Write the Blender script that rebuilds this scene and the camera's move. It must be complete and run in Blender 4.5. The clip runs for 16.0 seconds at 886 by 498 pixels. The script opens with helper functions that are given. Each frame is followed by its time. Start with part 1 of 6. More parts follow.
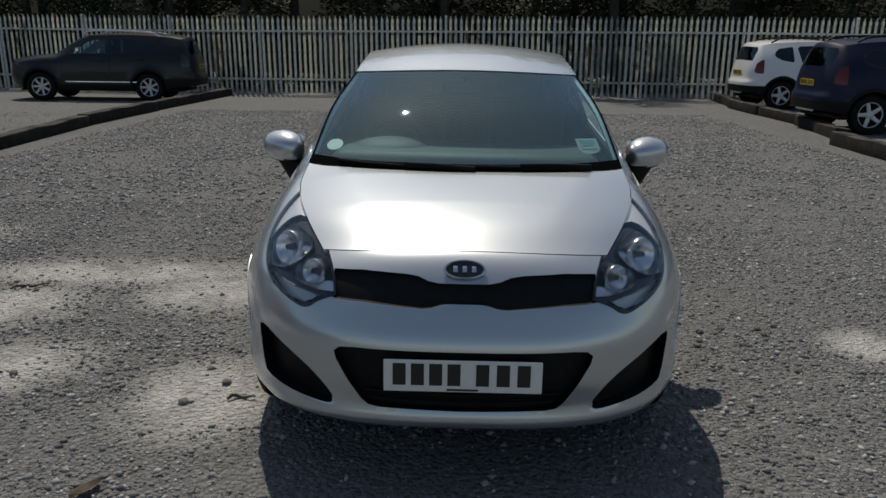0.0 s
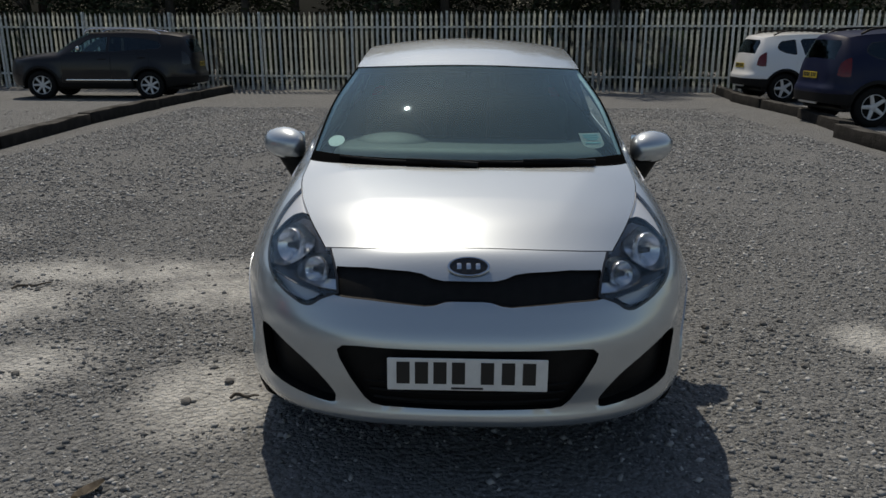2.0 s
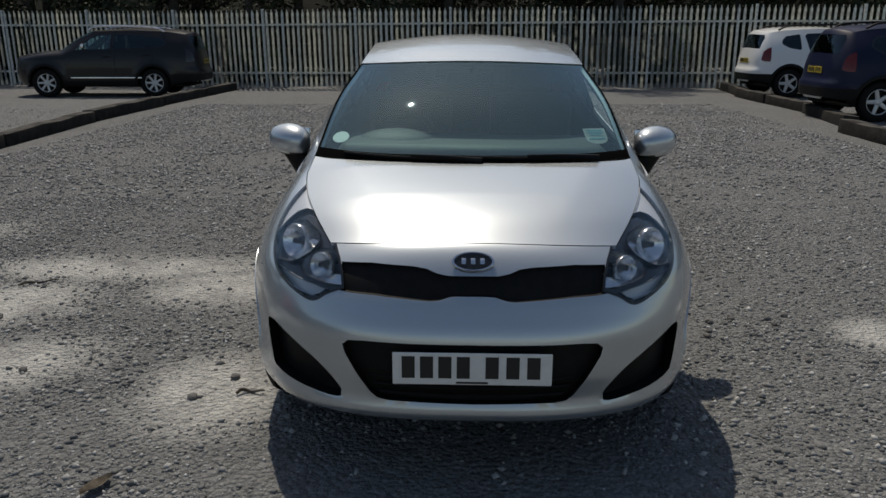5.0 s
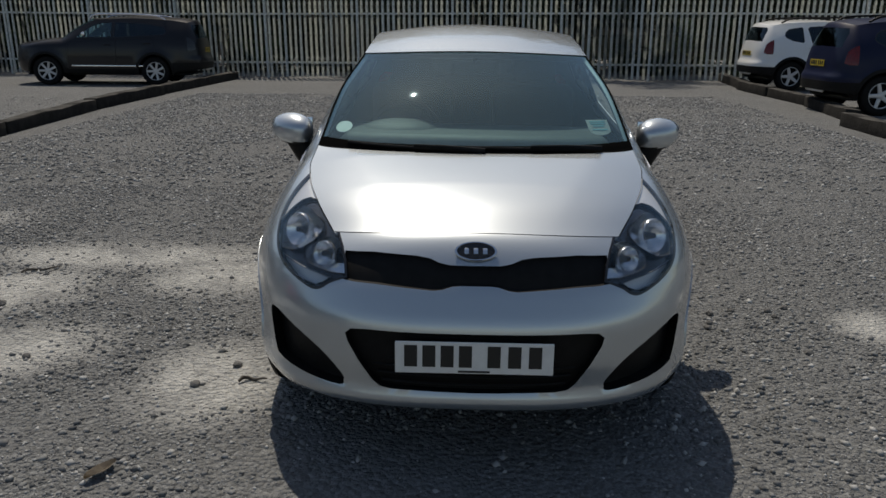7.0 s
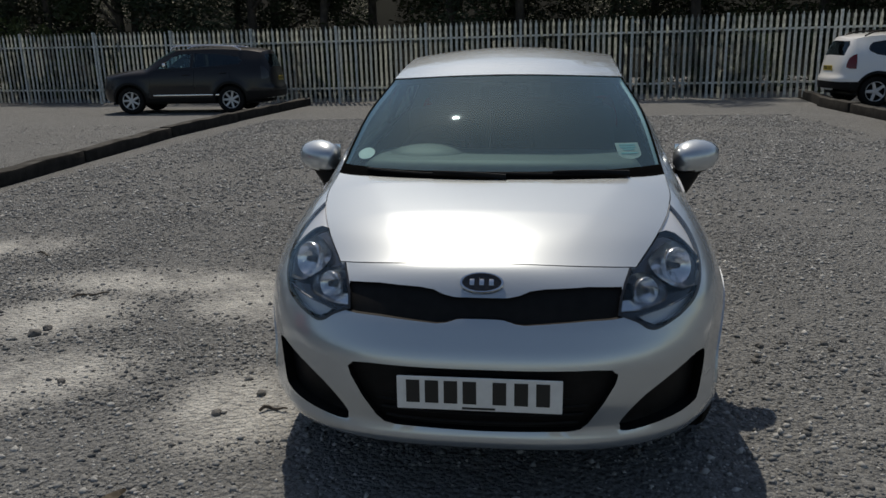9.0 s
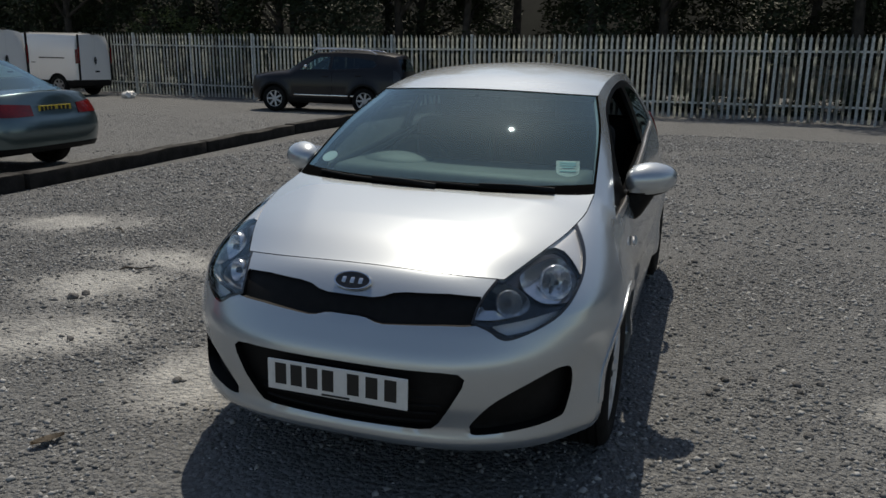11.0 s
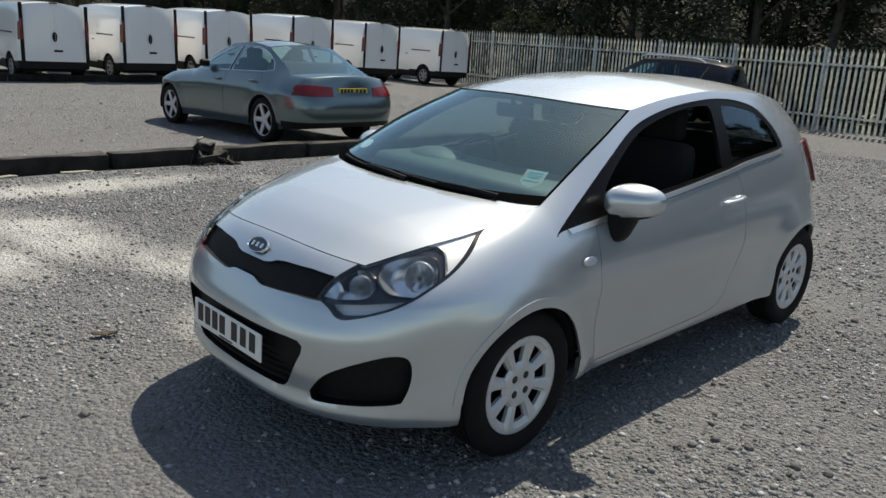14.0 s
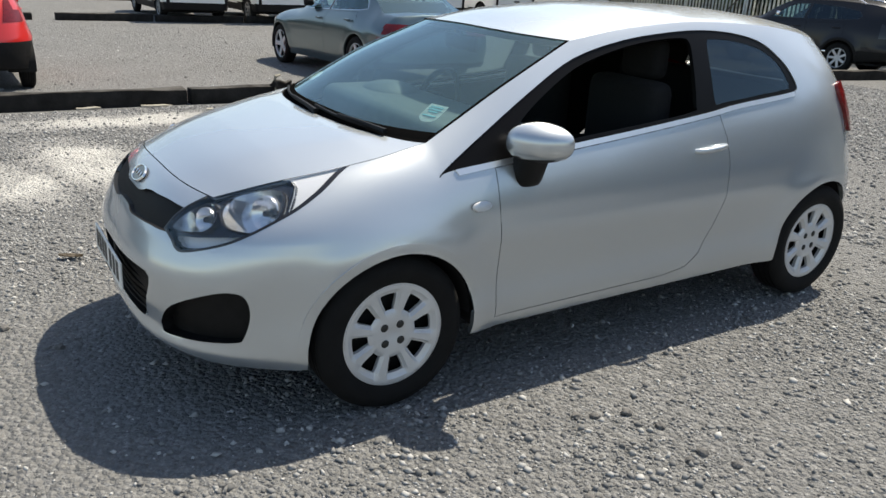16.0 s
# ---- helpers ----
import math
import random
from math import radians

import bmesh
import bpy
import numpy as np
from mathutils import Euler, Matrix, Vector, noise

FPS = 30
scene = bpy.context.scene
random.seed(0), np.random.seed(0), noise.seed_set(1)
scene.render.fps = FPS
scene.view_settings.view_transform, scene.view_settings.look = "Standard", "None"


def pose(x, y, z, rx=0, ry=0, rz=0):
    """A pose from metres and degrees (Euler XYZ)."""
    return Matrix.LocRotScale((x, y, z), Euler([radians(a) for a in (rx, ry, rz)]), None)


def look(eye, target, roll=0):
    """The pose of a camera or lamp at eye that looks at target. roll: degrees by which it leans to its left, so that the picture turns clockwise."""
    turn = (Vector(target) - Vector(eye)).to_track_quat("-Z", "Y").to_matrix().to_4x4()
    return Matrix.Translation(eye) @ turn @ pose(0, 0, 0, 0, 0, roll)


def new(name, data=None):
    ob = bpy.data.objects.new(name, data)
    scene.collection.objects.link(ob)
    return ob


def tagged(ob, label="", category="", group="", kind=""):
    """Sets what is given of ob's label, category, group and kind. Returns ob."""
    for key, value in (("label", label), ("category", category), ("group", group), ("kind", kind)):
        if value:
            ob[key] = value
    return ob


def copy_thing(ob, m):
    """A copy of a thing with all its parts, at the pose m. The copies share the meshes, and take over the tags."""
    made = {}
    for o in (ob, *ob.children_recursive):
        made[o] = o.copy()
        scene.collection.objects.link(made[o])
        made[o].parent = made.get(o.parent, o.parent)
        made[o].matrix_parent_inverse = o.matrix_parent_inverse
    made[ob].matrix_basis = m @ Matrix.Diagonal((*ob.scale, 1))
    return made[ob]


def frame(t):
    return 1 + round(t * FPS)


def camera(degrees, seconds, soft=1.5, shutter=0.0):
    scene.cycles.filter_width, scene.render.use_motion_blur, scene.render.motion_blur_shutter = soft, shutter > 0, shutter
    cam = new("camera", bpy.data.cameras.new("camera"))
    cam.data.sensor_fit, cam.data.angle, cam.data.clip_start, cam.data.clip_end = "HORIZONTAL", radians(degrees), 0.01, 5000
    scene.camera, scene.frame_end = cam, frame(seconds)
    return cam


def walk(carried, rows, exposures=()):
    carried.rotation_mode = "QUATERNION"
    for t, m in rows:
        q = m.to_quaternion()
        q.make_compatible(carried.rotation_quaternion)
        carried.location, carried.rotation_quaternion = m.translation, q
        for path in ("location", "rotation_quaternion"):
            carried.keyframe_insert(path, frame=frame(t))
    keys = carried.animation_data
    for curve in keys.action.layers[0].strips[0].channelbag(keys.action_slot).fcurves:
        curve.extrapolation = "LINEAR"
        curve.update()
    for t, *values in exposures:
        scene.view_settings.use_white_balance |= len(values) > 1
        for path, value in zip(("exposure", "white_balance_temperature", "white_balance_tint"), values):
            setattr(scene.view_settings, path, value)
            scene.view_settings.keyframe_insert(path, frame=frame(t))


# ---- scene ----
cam = camera(59.5, 16.0)
PATH = [
    (0, (-0.029, -2.357, 1.568), (-0.064, -0.435, 1.019), 0.92),
    (0.5, (-0.038, -2.345, 1.567), (-0.083, -0.423, 1.015), 0.45),
    (1, (-0.030, -2.333, 1.562), (-0.058, -0.415, 0.997), 0.00),
    (1.5, (-0.029, -2.327, 1.560), (-0.047, -0.411, 0.986), 0.45),
    (2, (-0.033, -2.328, 1.564), (-0.074, -0.408, 1.004), 0.45),
    (2.5, (-0.035, -2.334, 1.565), (-0.077, -0.412, 1.011), 0.41),
    (3, (-0.036, -2.340, 1.563), (-0.077, -0.422, 0.998), 0.24),
    (3.5, (-0.039, -2.348, 1.564), (-0.094, -0.435, 0.984), 0.34),
    (4, (-0.034, -2.341, 1.563), (-0.084, -0.424, 0.996), 0.21),
    (6.5, (-0.037, -2.345, 1.562), (-0.095, -0.433, 0.979), 0.30),
    (7, (-0.044, -2.354, 1.561), (-0.095, -0.444, 0.971), 0.63),
    (7.5, (-0.035, -2.342, 1.561), (-0.116, -0.406, 1.063), -3.50),
    (8, (-0.025, -2.339, 1.561), (-0.107, -0.413, 1.028), -1.64),
    (8.2, (0.008, -2.330, 1.560), (-0.097, -0.410, 1.010), -1.31),
    (10.3, (0.760, -2.119, 1.566), (0.265, -0.251, 1.052), 0.89),
    (10.5, (0.901, -2.119, 1.559), (0.415, -0.276, 0.956), 2.23),
    (11, (1.105, -2.196, 1.586), (0.486, -0.365, 1.071), 0.90),
    (11.5, (1.286, -2.287, 1.593), (0.621, -0.491, 1.015), 0.06),
    (12, (1.558, -2.227, 1.588), (0.694, -0.529, 0.981), -0.66),
    (12.5, (1.869, -2.083, 1.609), (0.816, -0.475, 1.056), 0.33),
    (13, (2.089, -1.856, 1.628), (0.943, -0.318, 1.060), 3.46),
    (13.5, (2.360, -1.669, 1.622), (1.059, -0.238, 1.112), 3.70),
    (14, (2.616, -1.432, 1.649), (1.242, -0.083, 1.108), 3.51),
    (14.5, (2.709, -1.162, 1.645), (1.322, 0.157, 1.066), 5.92),
    (15, (2.889, -0.905, 1.635), (1.382, 0.284, 1.072), 2.78),
    (15.5, (3.089, -0.689, 1.654), (1.542, 0.421, 1.043), 1.76),
    (16, (3.114, -0.471, 1.616), (1.538, 0.549, 0.927), 3.03),
]
EXPOSURES = [(0, -0.39, 7440, 10), (8.2, -0.39, 7440, 10), (10.5, -0.38, 7440, 10), (11.5, -0.26, 7450, 9), (12.5, -0.05, 7480, 8), (13.5, 0.26, 7520, 8), (14.5, 0.56, 7590, 8), (15.5, 0.76, 7630, 9), (16, 0.86, 7650, 9)]
walk(cam, [(t, look(eye, target, roll)) for t, eye, target, roll in PATH], EXPOSURES)

# ---- world, sun, exposure ----
SUN_DIR = Vector((-0.182, 0.57, 1.0)).normalized()
world = bpy.data.worlds.new("sky")
scene.world = world
world.use_nodes = True
sky = world.node_tree.nodes.new("ShaderNodeTexSky")
sky.sky_type, sky.sun_disc = "NISHITA", False
sky.sun_elevation = math.asin(SUN_DIR.z)
sky.dust_density, sky.ozone_density, sky.air_density = 0.7, 1.3, 1.0
sky.sun_rotation = math.atan2(SUN_DIR.x, SUN_DIR.y)
back = world.node_tree.nodes["Background"]
back.inputs["Strength"].default_value = 0.105
world.node_tree.links.new(sky.outputs[0], back.inputs[0])
sun = new("sun", bpy.data.lights.new("sun", "SUN"))
sun.data.energy, sun.data.angle, sun.data.color = 3.85, radians(0.55), (1.0, 0.965, 0.91)
sun.matrix_world = look(SUN_DIR * 40, (0, 0, 0))


# ---- materials ----
def material(name, base=(0.5, 0.5, 0.5), rough=0.5, metal=0.0, coat=0.0, vary=0.0, scale=8.0, bump=0.0, bump_scale=60.0, spec=0.5, second=None, detail=6.0):
    m = bpy.data.materials.new(name)
    m.use_nodes = True
    nt = m.node_tree
    b = nt.nodes["Principled BSDF"]
    b.inputs["Base Color"].default_value = (*base, 1)
    b.inputs["Roughness"].default_value = rough
    b.inputs["Metallic"].default_value = metal
    b.inputs["Coat Weight"].default_value = coat
    b.inputs["Coat Roughness"].default_value = 0.06
    b.inputs["Specular IOR Level"].default_value = spec
    if vary or bump:
        co = nt.nodes.new("ShaderNodeTexCoord")
    if vary:
        n = nt.nodes.new("ShaderNodeTexNoise")
        n.inputs["Scale"].default_value, n.inputs["Detail"].default_value = scale, detail
        nt.links.new(co.outputs["Object"], n.inputs["Vector"])
        ramp = nt.nodes.new("ShaderNodeValToRGB")
        dark = second or tuple(c * (1 - vary) for c in base)
        ramp.color_ramp.elements[0].color, ramp.color_ramp.elements[1].color = (*dark, 1), (*base, 1)
        ramp.color_ramp.elements[0].position, ramp.color_ramp.elements[1].position = 0.35, 0.65
        nt.links.new(n.outputs["Fac"], ramp.inputs["Fac"])
        nt.links.new(ramp.outputs["Color"], b.inputs["Base Color"])
    if bump:
        n2 = nt.nodes.new("ShaderNodeTexNoise")
        n2.inputs["Scale"].default_value, n2.inputs["Detail"].default_value = bump_scale, 4
        nt.links.new(co.outputs["Object"], n2.inputs["Vector"])
        bp = nt.nodes.new("ShaderNodeBump")
        bp.inputs["Strength"].default_value, bp.inputs["Distance"].default_value = bump, 0.01
        nt.links.new(n2.outputs["Fac"], bp.inputs["Height"])
        nt.links.new(bp.outputs["Normal"], b.inputs["Normal"])
    return m


def paint(name, base, metal=0.6, rough=0.34, flake=0.04):
    """Car paint: metallic flake under a clear coat, with faint road dust."""
    m = material(name, base, rough, metal, 1.0)
    nt, b = m.node_tree, m.node_tree.nodes["Principled BSDF"]
    co = nt.nodes.new("ShaderNodeTexCoord")
    n = nt.nodes.new("ShaderNodeTexNoise")
    n.inputs["Scale"].default_value, n.inputs["Detail"].default_value = 900, 1
    nt.links.new(co.outputs["Object"], n.inputs["Vector"])
    dust = nt.nodes.new("ShaderNodeTexNoise")
    dust.inputs["Scale"].default_value, dust.inputs["Detail"].default_value = 3, 8
    nt.links.new(co.outputs["Object"], dust.inputs["Vector"])
    mix = nt.nodes.new("ShaderNodeMix")
    mix.data_type = "RGBA"
    mix.inputs[6].default_value = (*[c * (1 - flake) for c in base], 1)
    mix.inputs[7].default_value = (*[min(1, c * (1 + flake)) for c in base], 1)
    nt.links.new(n.outputs["Fac"], mix.inputs[0])
    nt.links.new(mix.outputs[2], b.inputs["Base Color"])
    ra = nt.nodes.new("ShaderNodeMapRange")
    ra.inputs["To Min"].default_value, ra.inputs["To Max"].default_value = 0.03, 0.14
    nt.links.new(dust.outputs["Fac"], ra.inputs["Value"])
    nt.links.new(ra.outputs[0], b.inputs["Coat Roughness"])
    return m


def flake_paint(name, base, tight=0.27, broad=0.68, share=0.6):
    """Silver metallic paint: most flakes lie flat, the rest at all angles, which gives a tight and a broad sheen under one clear coat."""
    m = paint(name, base, 1.0, tight)
    nt = m.node_tree
    a = nt.nodes["Principled BSDF"]
    b = nt.nodes.new("ShaderNodeBsdfPrincipled")
    b.inputs["Metallic"].default_value, b.inputs["Roughness"].default_value = 1.0, broad
    b.inputs["Coat Weight"].default_value = 1.0
    for key in ("Base Color", "Coat Roughness"):
        nt.links.new(a.inputs[key].links[0].from_socket, b.inputs[key])
    mx = nt.nodes.new("ShaderNodeMixShader")
    mx.inputs[0].default_value = share
    nt.links.new(a.outputs[0], mx.inputs[1])
    nt.links.new(b.outputs[0], mx.inputs[2])
    nt.links.new(mx.outputs[0], nt.nodes["Material Output"].inputs["Surface"])
    return m


def glass_material(name, tint, gloss=0.02, mirror_part=0.07, haze=0.0, film=0.0):
    """A thin pane: clear straight through, mirror-like by its angle, with a film of dust that scatters a little of the
    mirrored light. The blue of mirror and film paints in sky tint and glare.
    """
    m = bpy.data.materials.new(name)
    m.use_nodes = True
    nt = m.node_tree
    nt.nodes.remove(nt.nodes["Principled BSDF"])
    tr, gl = nt.nodes.new("ShaderNodeBsdfTransparent"), nt.nodes.new("ShaderNodeBsdfGlossy")
    tr.inputs["Color"].default_value = (*tint, 1)
    gl.inputs["Roughness"].default_value = gloss
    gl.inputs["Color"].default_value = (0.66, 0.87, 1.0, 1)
    mirror = gl.outputs[0]
    if haze:
        wide, hz = nt.nodes.new("ShaderNodeBsdfGlossy"), nt.nodes.new("ShaderNodeMixShader")
        wide.inputs["Roughness"].default_value = 0.13
        hz.inputs[0].default_value = haze
        nt.links.new(mirror, hz.inputs[1])
        nt.links.new(wide.outputs[0], hz.inputs[2])
        mirror = hz.outputs[0]
    clear = tr.outputs[0]
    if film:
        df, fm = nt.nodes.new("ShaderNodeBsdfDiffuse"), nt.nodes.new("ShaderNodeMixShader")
        # blue film colour that paints sky glare onto the pane
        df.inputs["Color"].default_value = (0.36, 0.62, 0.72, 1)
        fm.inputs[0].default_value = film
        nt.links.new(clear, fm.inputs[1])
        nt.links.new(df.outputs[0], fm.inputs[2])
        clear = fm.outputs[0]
    lw, pw, mr = nt.nodes.new("ShaderNodeLayerWeight"), nt.nodes.new("ShaderNodeMath"), nt.nodes.new("ShaderNodeMapRange")
    mx = nt.nodes.new("ShaderNodeMixShader")
    lw.inputs["Blend"].default_value = 0.5
    pw.operation = "POWER"
    pw.inputs[1].default_value = 4.5
    mr.inputs["To Min"].default_value = mirror_part
    nt.links.new(lw.outputs["Facing"], pw.inputs[0])
    nt.links.new(pw.outputs[0], mr.inputs["Value"])
    nt.links.new(mr.outputs[0], mx.inputs[0])
    nt.links.new(clear, mx.inputs[1])
    nt.links.new(mirror, mx.inputs[2])
    nt.links.new(mx.outputs[0], nt.nodes["Material Output"].inputs["Surface"])
    return m


SILVER = flake_paint("silver_paint", (0.565, 0.615, 0.655), tight=0.25, broad=0.70, share=0.42)
LAMPGREY = material("lamp_bezel_silver", (0.66, 0.67, 0.69), 0.35, 0.25)
BLACK = material("black_plastic", (0.010, 0.010, 0.0105), 0.55, vary=0.3, scale=30, bump=0.15, bump_scale=400)
GLOSSBLACK = material("gloss_black", (0.012, 0.012, 0.013), 0.12, coat=0.6)
DARK = material("dark_void", (0.006, 0.006, 0.006), 0.9)
RUBBER = material("tyre_rubber", (0.008, 0.008, 0.0082), 0.8, vary=0.3, scale=12, bump=0.3, bump_scale=200, spec=0.22)
ALLOY = material("silver_wheel_paint", (0.62, 0.63, 0.64), 0.38, 0.3, vary=0.1, scale=10)
BLACK.node_tree.nodes["Principled BSDF"].inputs["Specular IOR Level"].default_value = 0.18
BORDER = material("screen_print", (0.006, 0.006, 0.006), 0.9, spec=0.0)
CHROME = material("chrome", (0.85, 0.86, 0.87), 0.08, 1.0)
TRIMBLACK = material("black_trim", (0.005, 0.005, 0.0055), 0.3, spec=0.1)
SATIN = material("satin_trim", (0.80, 0.81, 0.82), 0.28, 0.85)
REFLECTOR = material("lamp_reflector", (0.80, 0.82, 0.84), 0.16, 0.85, 0.5, bump=0.3, bump_scale=30)
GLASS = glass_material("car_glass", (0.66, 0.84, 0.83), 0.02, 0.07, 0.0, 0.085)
SIDEGLASS = glass_material("door_glass", (0.34, 0.39, 0.385), 0.02, 0.065)
DARKGLASS = glass_material("privacy_glass", (0.10, 0.11, 0.11), 0.015, 0.07)
LENS = glass_material("clear_lens", (0.93, 0.95, 0.97), 0.02, 0.05)
REDLENS = material("red_lens", (0.17, 0.004, 0.006), 0.15, coat=0.3, vary=0.4, scale=40)
WHITE = material("white_plate", (0.8, 0.8, 0.78), 0.4, vary=0.08, scale=30)
YELLOW = material("yellow_plate", (0.55, 0.41, 0.03), 0.4, vary=0.1, scale=30)
INK = material("black_ink", (0.015, 0.015, 0.015), 0.5)
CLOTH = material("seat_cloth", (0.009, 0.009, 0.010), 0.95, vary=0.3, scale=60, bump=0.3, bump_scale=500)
DASH = material("dash_plastic", (0.10, 0.105, 0.11), 0.55, vary=0.15, scale=25, bump=0.2, bump_scale=500)


# ---- mesh helpers ----
def link_mesh(name, bm, mat, parent=None, smooth=True, label=""):
    me = bpy.data.meshes.new(name)
    bm.to_mesh(me)
    bm.free()
    if smooth:
        me.polygons.foreach_set("use_smooth", [True] * len(me.polygons))
        me.set_sharp_from_angle(angle=radians(38))
    for m in mat if isinstance(mat, (list, tuple)) else [mat]:
        me.materials.append(m)
    ob = new(name, me)
    if parent:
        ob.parent = parent
    if label:
        ob["label"] = label
    return ob


def part(name, bm, mat, parent, label="", smooth=True):
    return link_mesh(name, bm, mat, parent, smooth, label)


def empty(name, m, label, category, group=""):
    ob = new(name)
    ob.empty_display_size = 0.1
    ob.matrix_world = m
    return tagged(ob, label, category, group)


def box_bm(size, at=(0, 0, 0), bevel=0.01, turn=None, segments=2):
    bm = bmesh.new()
    bmesh.ops.create_cube(bm, size=1)
    bmesh.ops.scale(bm, vec=size, verts=bm.verts)
    if bevel:
        bmesh.ops.bevel(bm, geom=bm.edges[:], offset=min(bevel, min(size) * 0.45), segments=segments, affect="EDGES", profile=0.5)
    if turn is not None:
        bmesh.ops.transform(bm, matrix=turn, verts=bm.verts)
    bmesh.ops.translate(bm, vec=at, verts=bm.verts)
    return bm


def lathe_bm(profile, steps=40, axis="X", at=(0, 0, 0)):
    """Turns (radius, height) pairs round an axis."""
    bm = bmesh.new()
    rings = []
    for k in range(steps):
        a = 2 * math.pi * k / steps
        ring = []
        for r, h in profile:
            p = (h, r * math.cos(a), r * math.sin(a))
            if axis == "Z":
                p = (r * math.cos(a), r * math.sin(a), h)
            if axis == "Y":
                p = (r * math.cos(a), h, r * math.sin(a))
            ring.append(bm.verts.new(Vector(p) + Vector(at)))
        rings.append(ring)
    for k in range(steps):
        a, b = rings[k], rings[(k + 1) % steps]
        for i in range(len(profile) - 1):
            bm.faces.new((a[i], b[i], b[i + 1], a[i + 1]))
    bmesh.ops.remove_doubles(bm, verts=bm.verts, dist=1e-5)
    bmesh.ops.recalc_face_normals(bm, faces=bm.faces)
    return bm


def tube_bm(points, radius, sides=8):
    bm = bmesh.new()
    pts = [Vector(p) for p in points]
    rings = []
    for i, p in enumerate(pts):
        d = (pts[min(i + 1, len(pts) - 1)] - pts[max(i - 1, 0)]).normalized()
        u = d.orthogonal().normalized() if abs(d.z) > 0.95 else d.cross(Vector((0, 0, 1))).normalized()
        v = d.cross(u)
        r = radius[i] if isinstance(radius, (list, tuple)) else radius
        rings.append([bm.verts.new(p + (u * math.cos(a) + v * math.sin(a)) * r) for a in [2 * math.pi * k / sides for k in range(sides)]])
    for a, b in zip(rings, rings[1:]):
        for k in range(sides):
            bm.faces.new((a[k], a[(k + 1) % sides], b[(k + 1) % sides], b[k]))
    bm.faces.new(rings[0]), bm.faces.new(rings[-1])
    bmesh.ops.recalc_face_normals(bm, faces=bm.faces)
    return bm


def join_bm(*parts):
    out = bmesh.new()
    for b in parts:
        me = bpy.data.meshes.new("t")
        b.to_mesh(me)
        b.free()
        out.from_mesh(me)
        bpy.data.meshes.remove(me)
    return out


def mirrored(bm):
    """A copy of bm mirrored in x."""
    me = bpy.data.meshes.new("t")
    bm.to_mesh(me)
    out = bmesh.new()
    out.from_mesh(me)
    bpy.data.meshes.remove(me)
    bmesh.ops.scale(out, vec=(-1, 1, 1), verts=out.verts)
    bmesh.ops.reverse_faces(out, faces=out.faces)
    return out


def spline(knots, n, closed=False):
    """n points through the knots, by Catmull-Rom."""
    k = np.array(knots, float)
    m = len(k)
    out = []
    top = m if closed else m - 1
    for s in np.linspace(0, top, n, endpoint=not closed):
        i = min(int(s), top - 1)
        f = s - i
        g = (lambda j: k[j % m]) if closed else (lambda j: k[min(max(j, 0), m - 1)] if 0 <= j < m else (2 * k[0] - k[1] if j < 0 else 2 * k[-1] - k[-2]))
        a, b, c, d = g(i - 1), g(i), g(i + 1), g(i + 2)
        out.append(0.5 * (2 * b + (c - a) * f + (2 * a - 5 * b + 4 * c - d) * f * f + (3 * b - a - 3 * c + d) * f ** 3))
    return np.array(out)


def pchip(xs, ys, x):
    """Monotone cubic through the knots (xs, ys); ys may be rows."""
    xs, ys, x = np.array(xs, float), np.array(ys, float), np.atleast_1d(np.array(x, float))
    if ys.ndim == 1:
        return pchip(xs, ys[:, None], x)[:, 0]
    h, d = np.diff(xs)[:, None], np.diff(ys, axis=0) / np.diff(xs)[:, None]
    m = np.zeros_like(ys)
    m[0], m[-1] = d[0], d[-1]
    if len(xs) > 2:
        w1, w2 = 2 * h[1:] + h[:-1], h[1:] + 2 * h[:-1]
        same = d[:-1] * d[1:] > 0
        safe = np.where(same, w1 / np.where(d[:-1] == 0, 1, d[:-1]) + w2 / np.where(d[1:] == 0, 1, d[1:]), 1)
        m[1:-1] = np.where(same, (w1 + w2) / safe, 0)
    i = np.clip(np.searchsorted(xs, x) - 1, 0, len(xs) - 2)
    t = ((x - xs[i]) / (xs[i + 1] - xs[i]))[:, None]
    hh = h[i]
    return (2 * t**3 - 3 * t**2 + 1) * ys[i] + (t**3 - 2 * t**2 + t) * hh * m[i] + (-2 * t**3 + 3 * t**2) * ys[i + 1] + (t**3 - t**2) * hh * m[i + 1]


def inside(poly, a, b):
    hit, n = False, len(poly)
    for i in range(n):
        (x0, y0), (x1, y1) = poly[i], poly[i - 1]
        if (y0 > b) != (y1 > b) and a < (x1 - x0) * (b - y0) / (y1 - y0) + x0:
            hit = not hit
    return hit


AXES = {"side": (1, 2), "front": (0, 2), "top": (0, 1)}


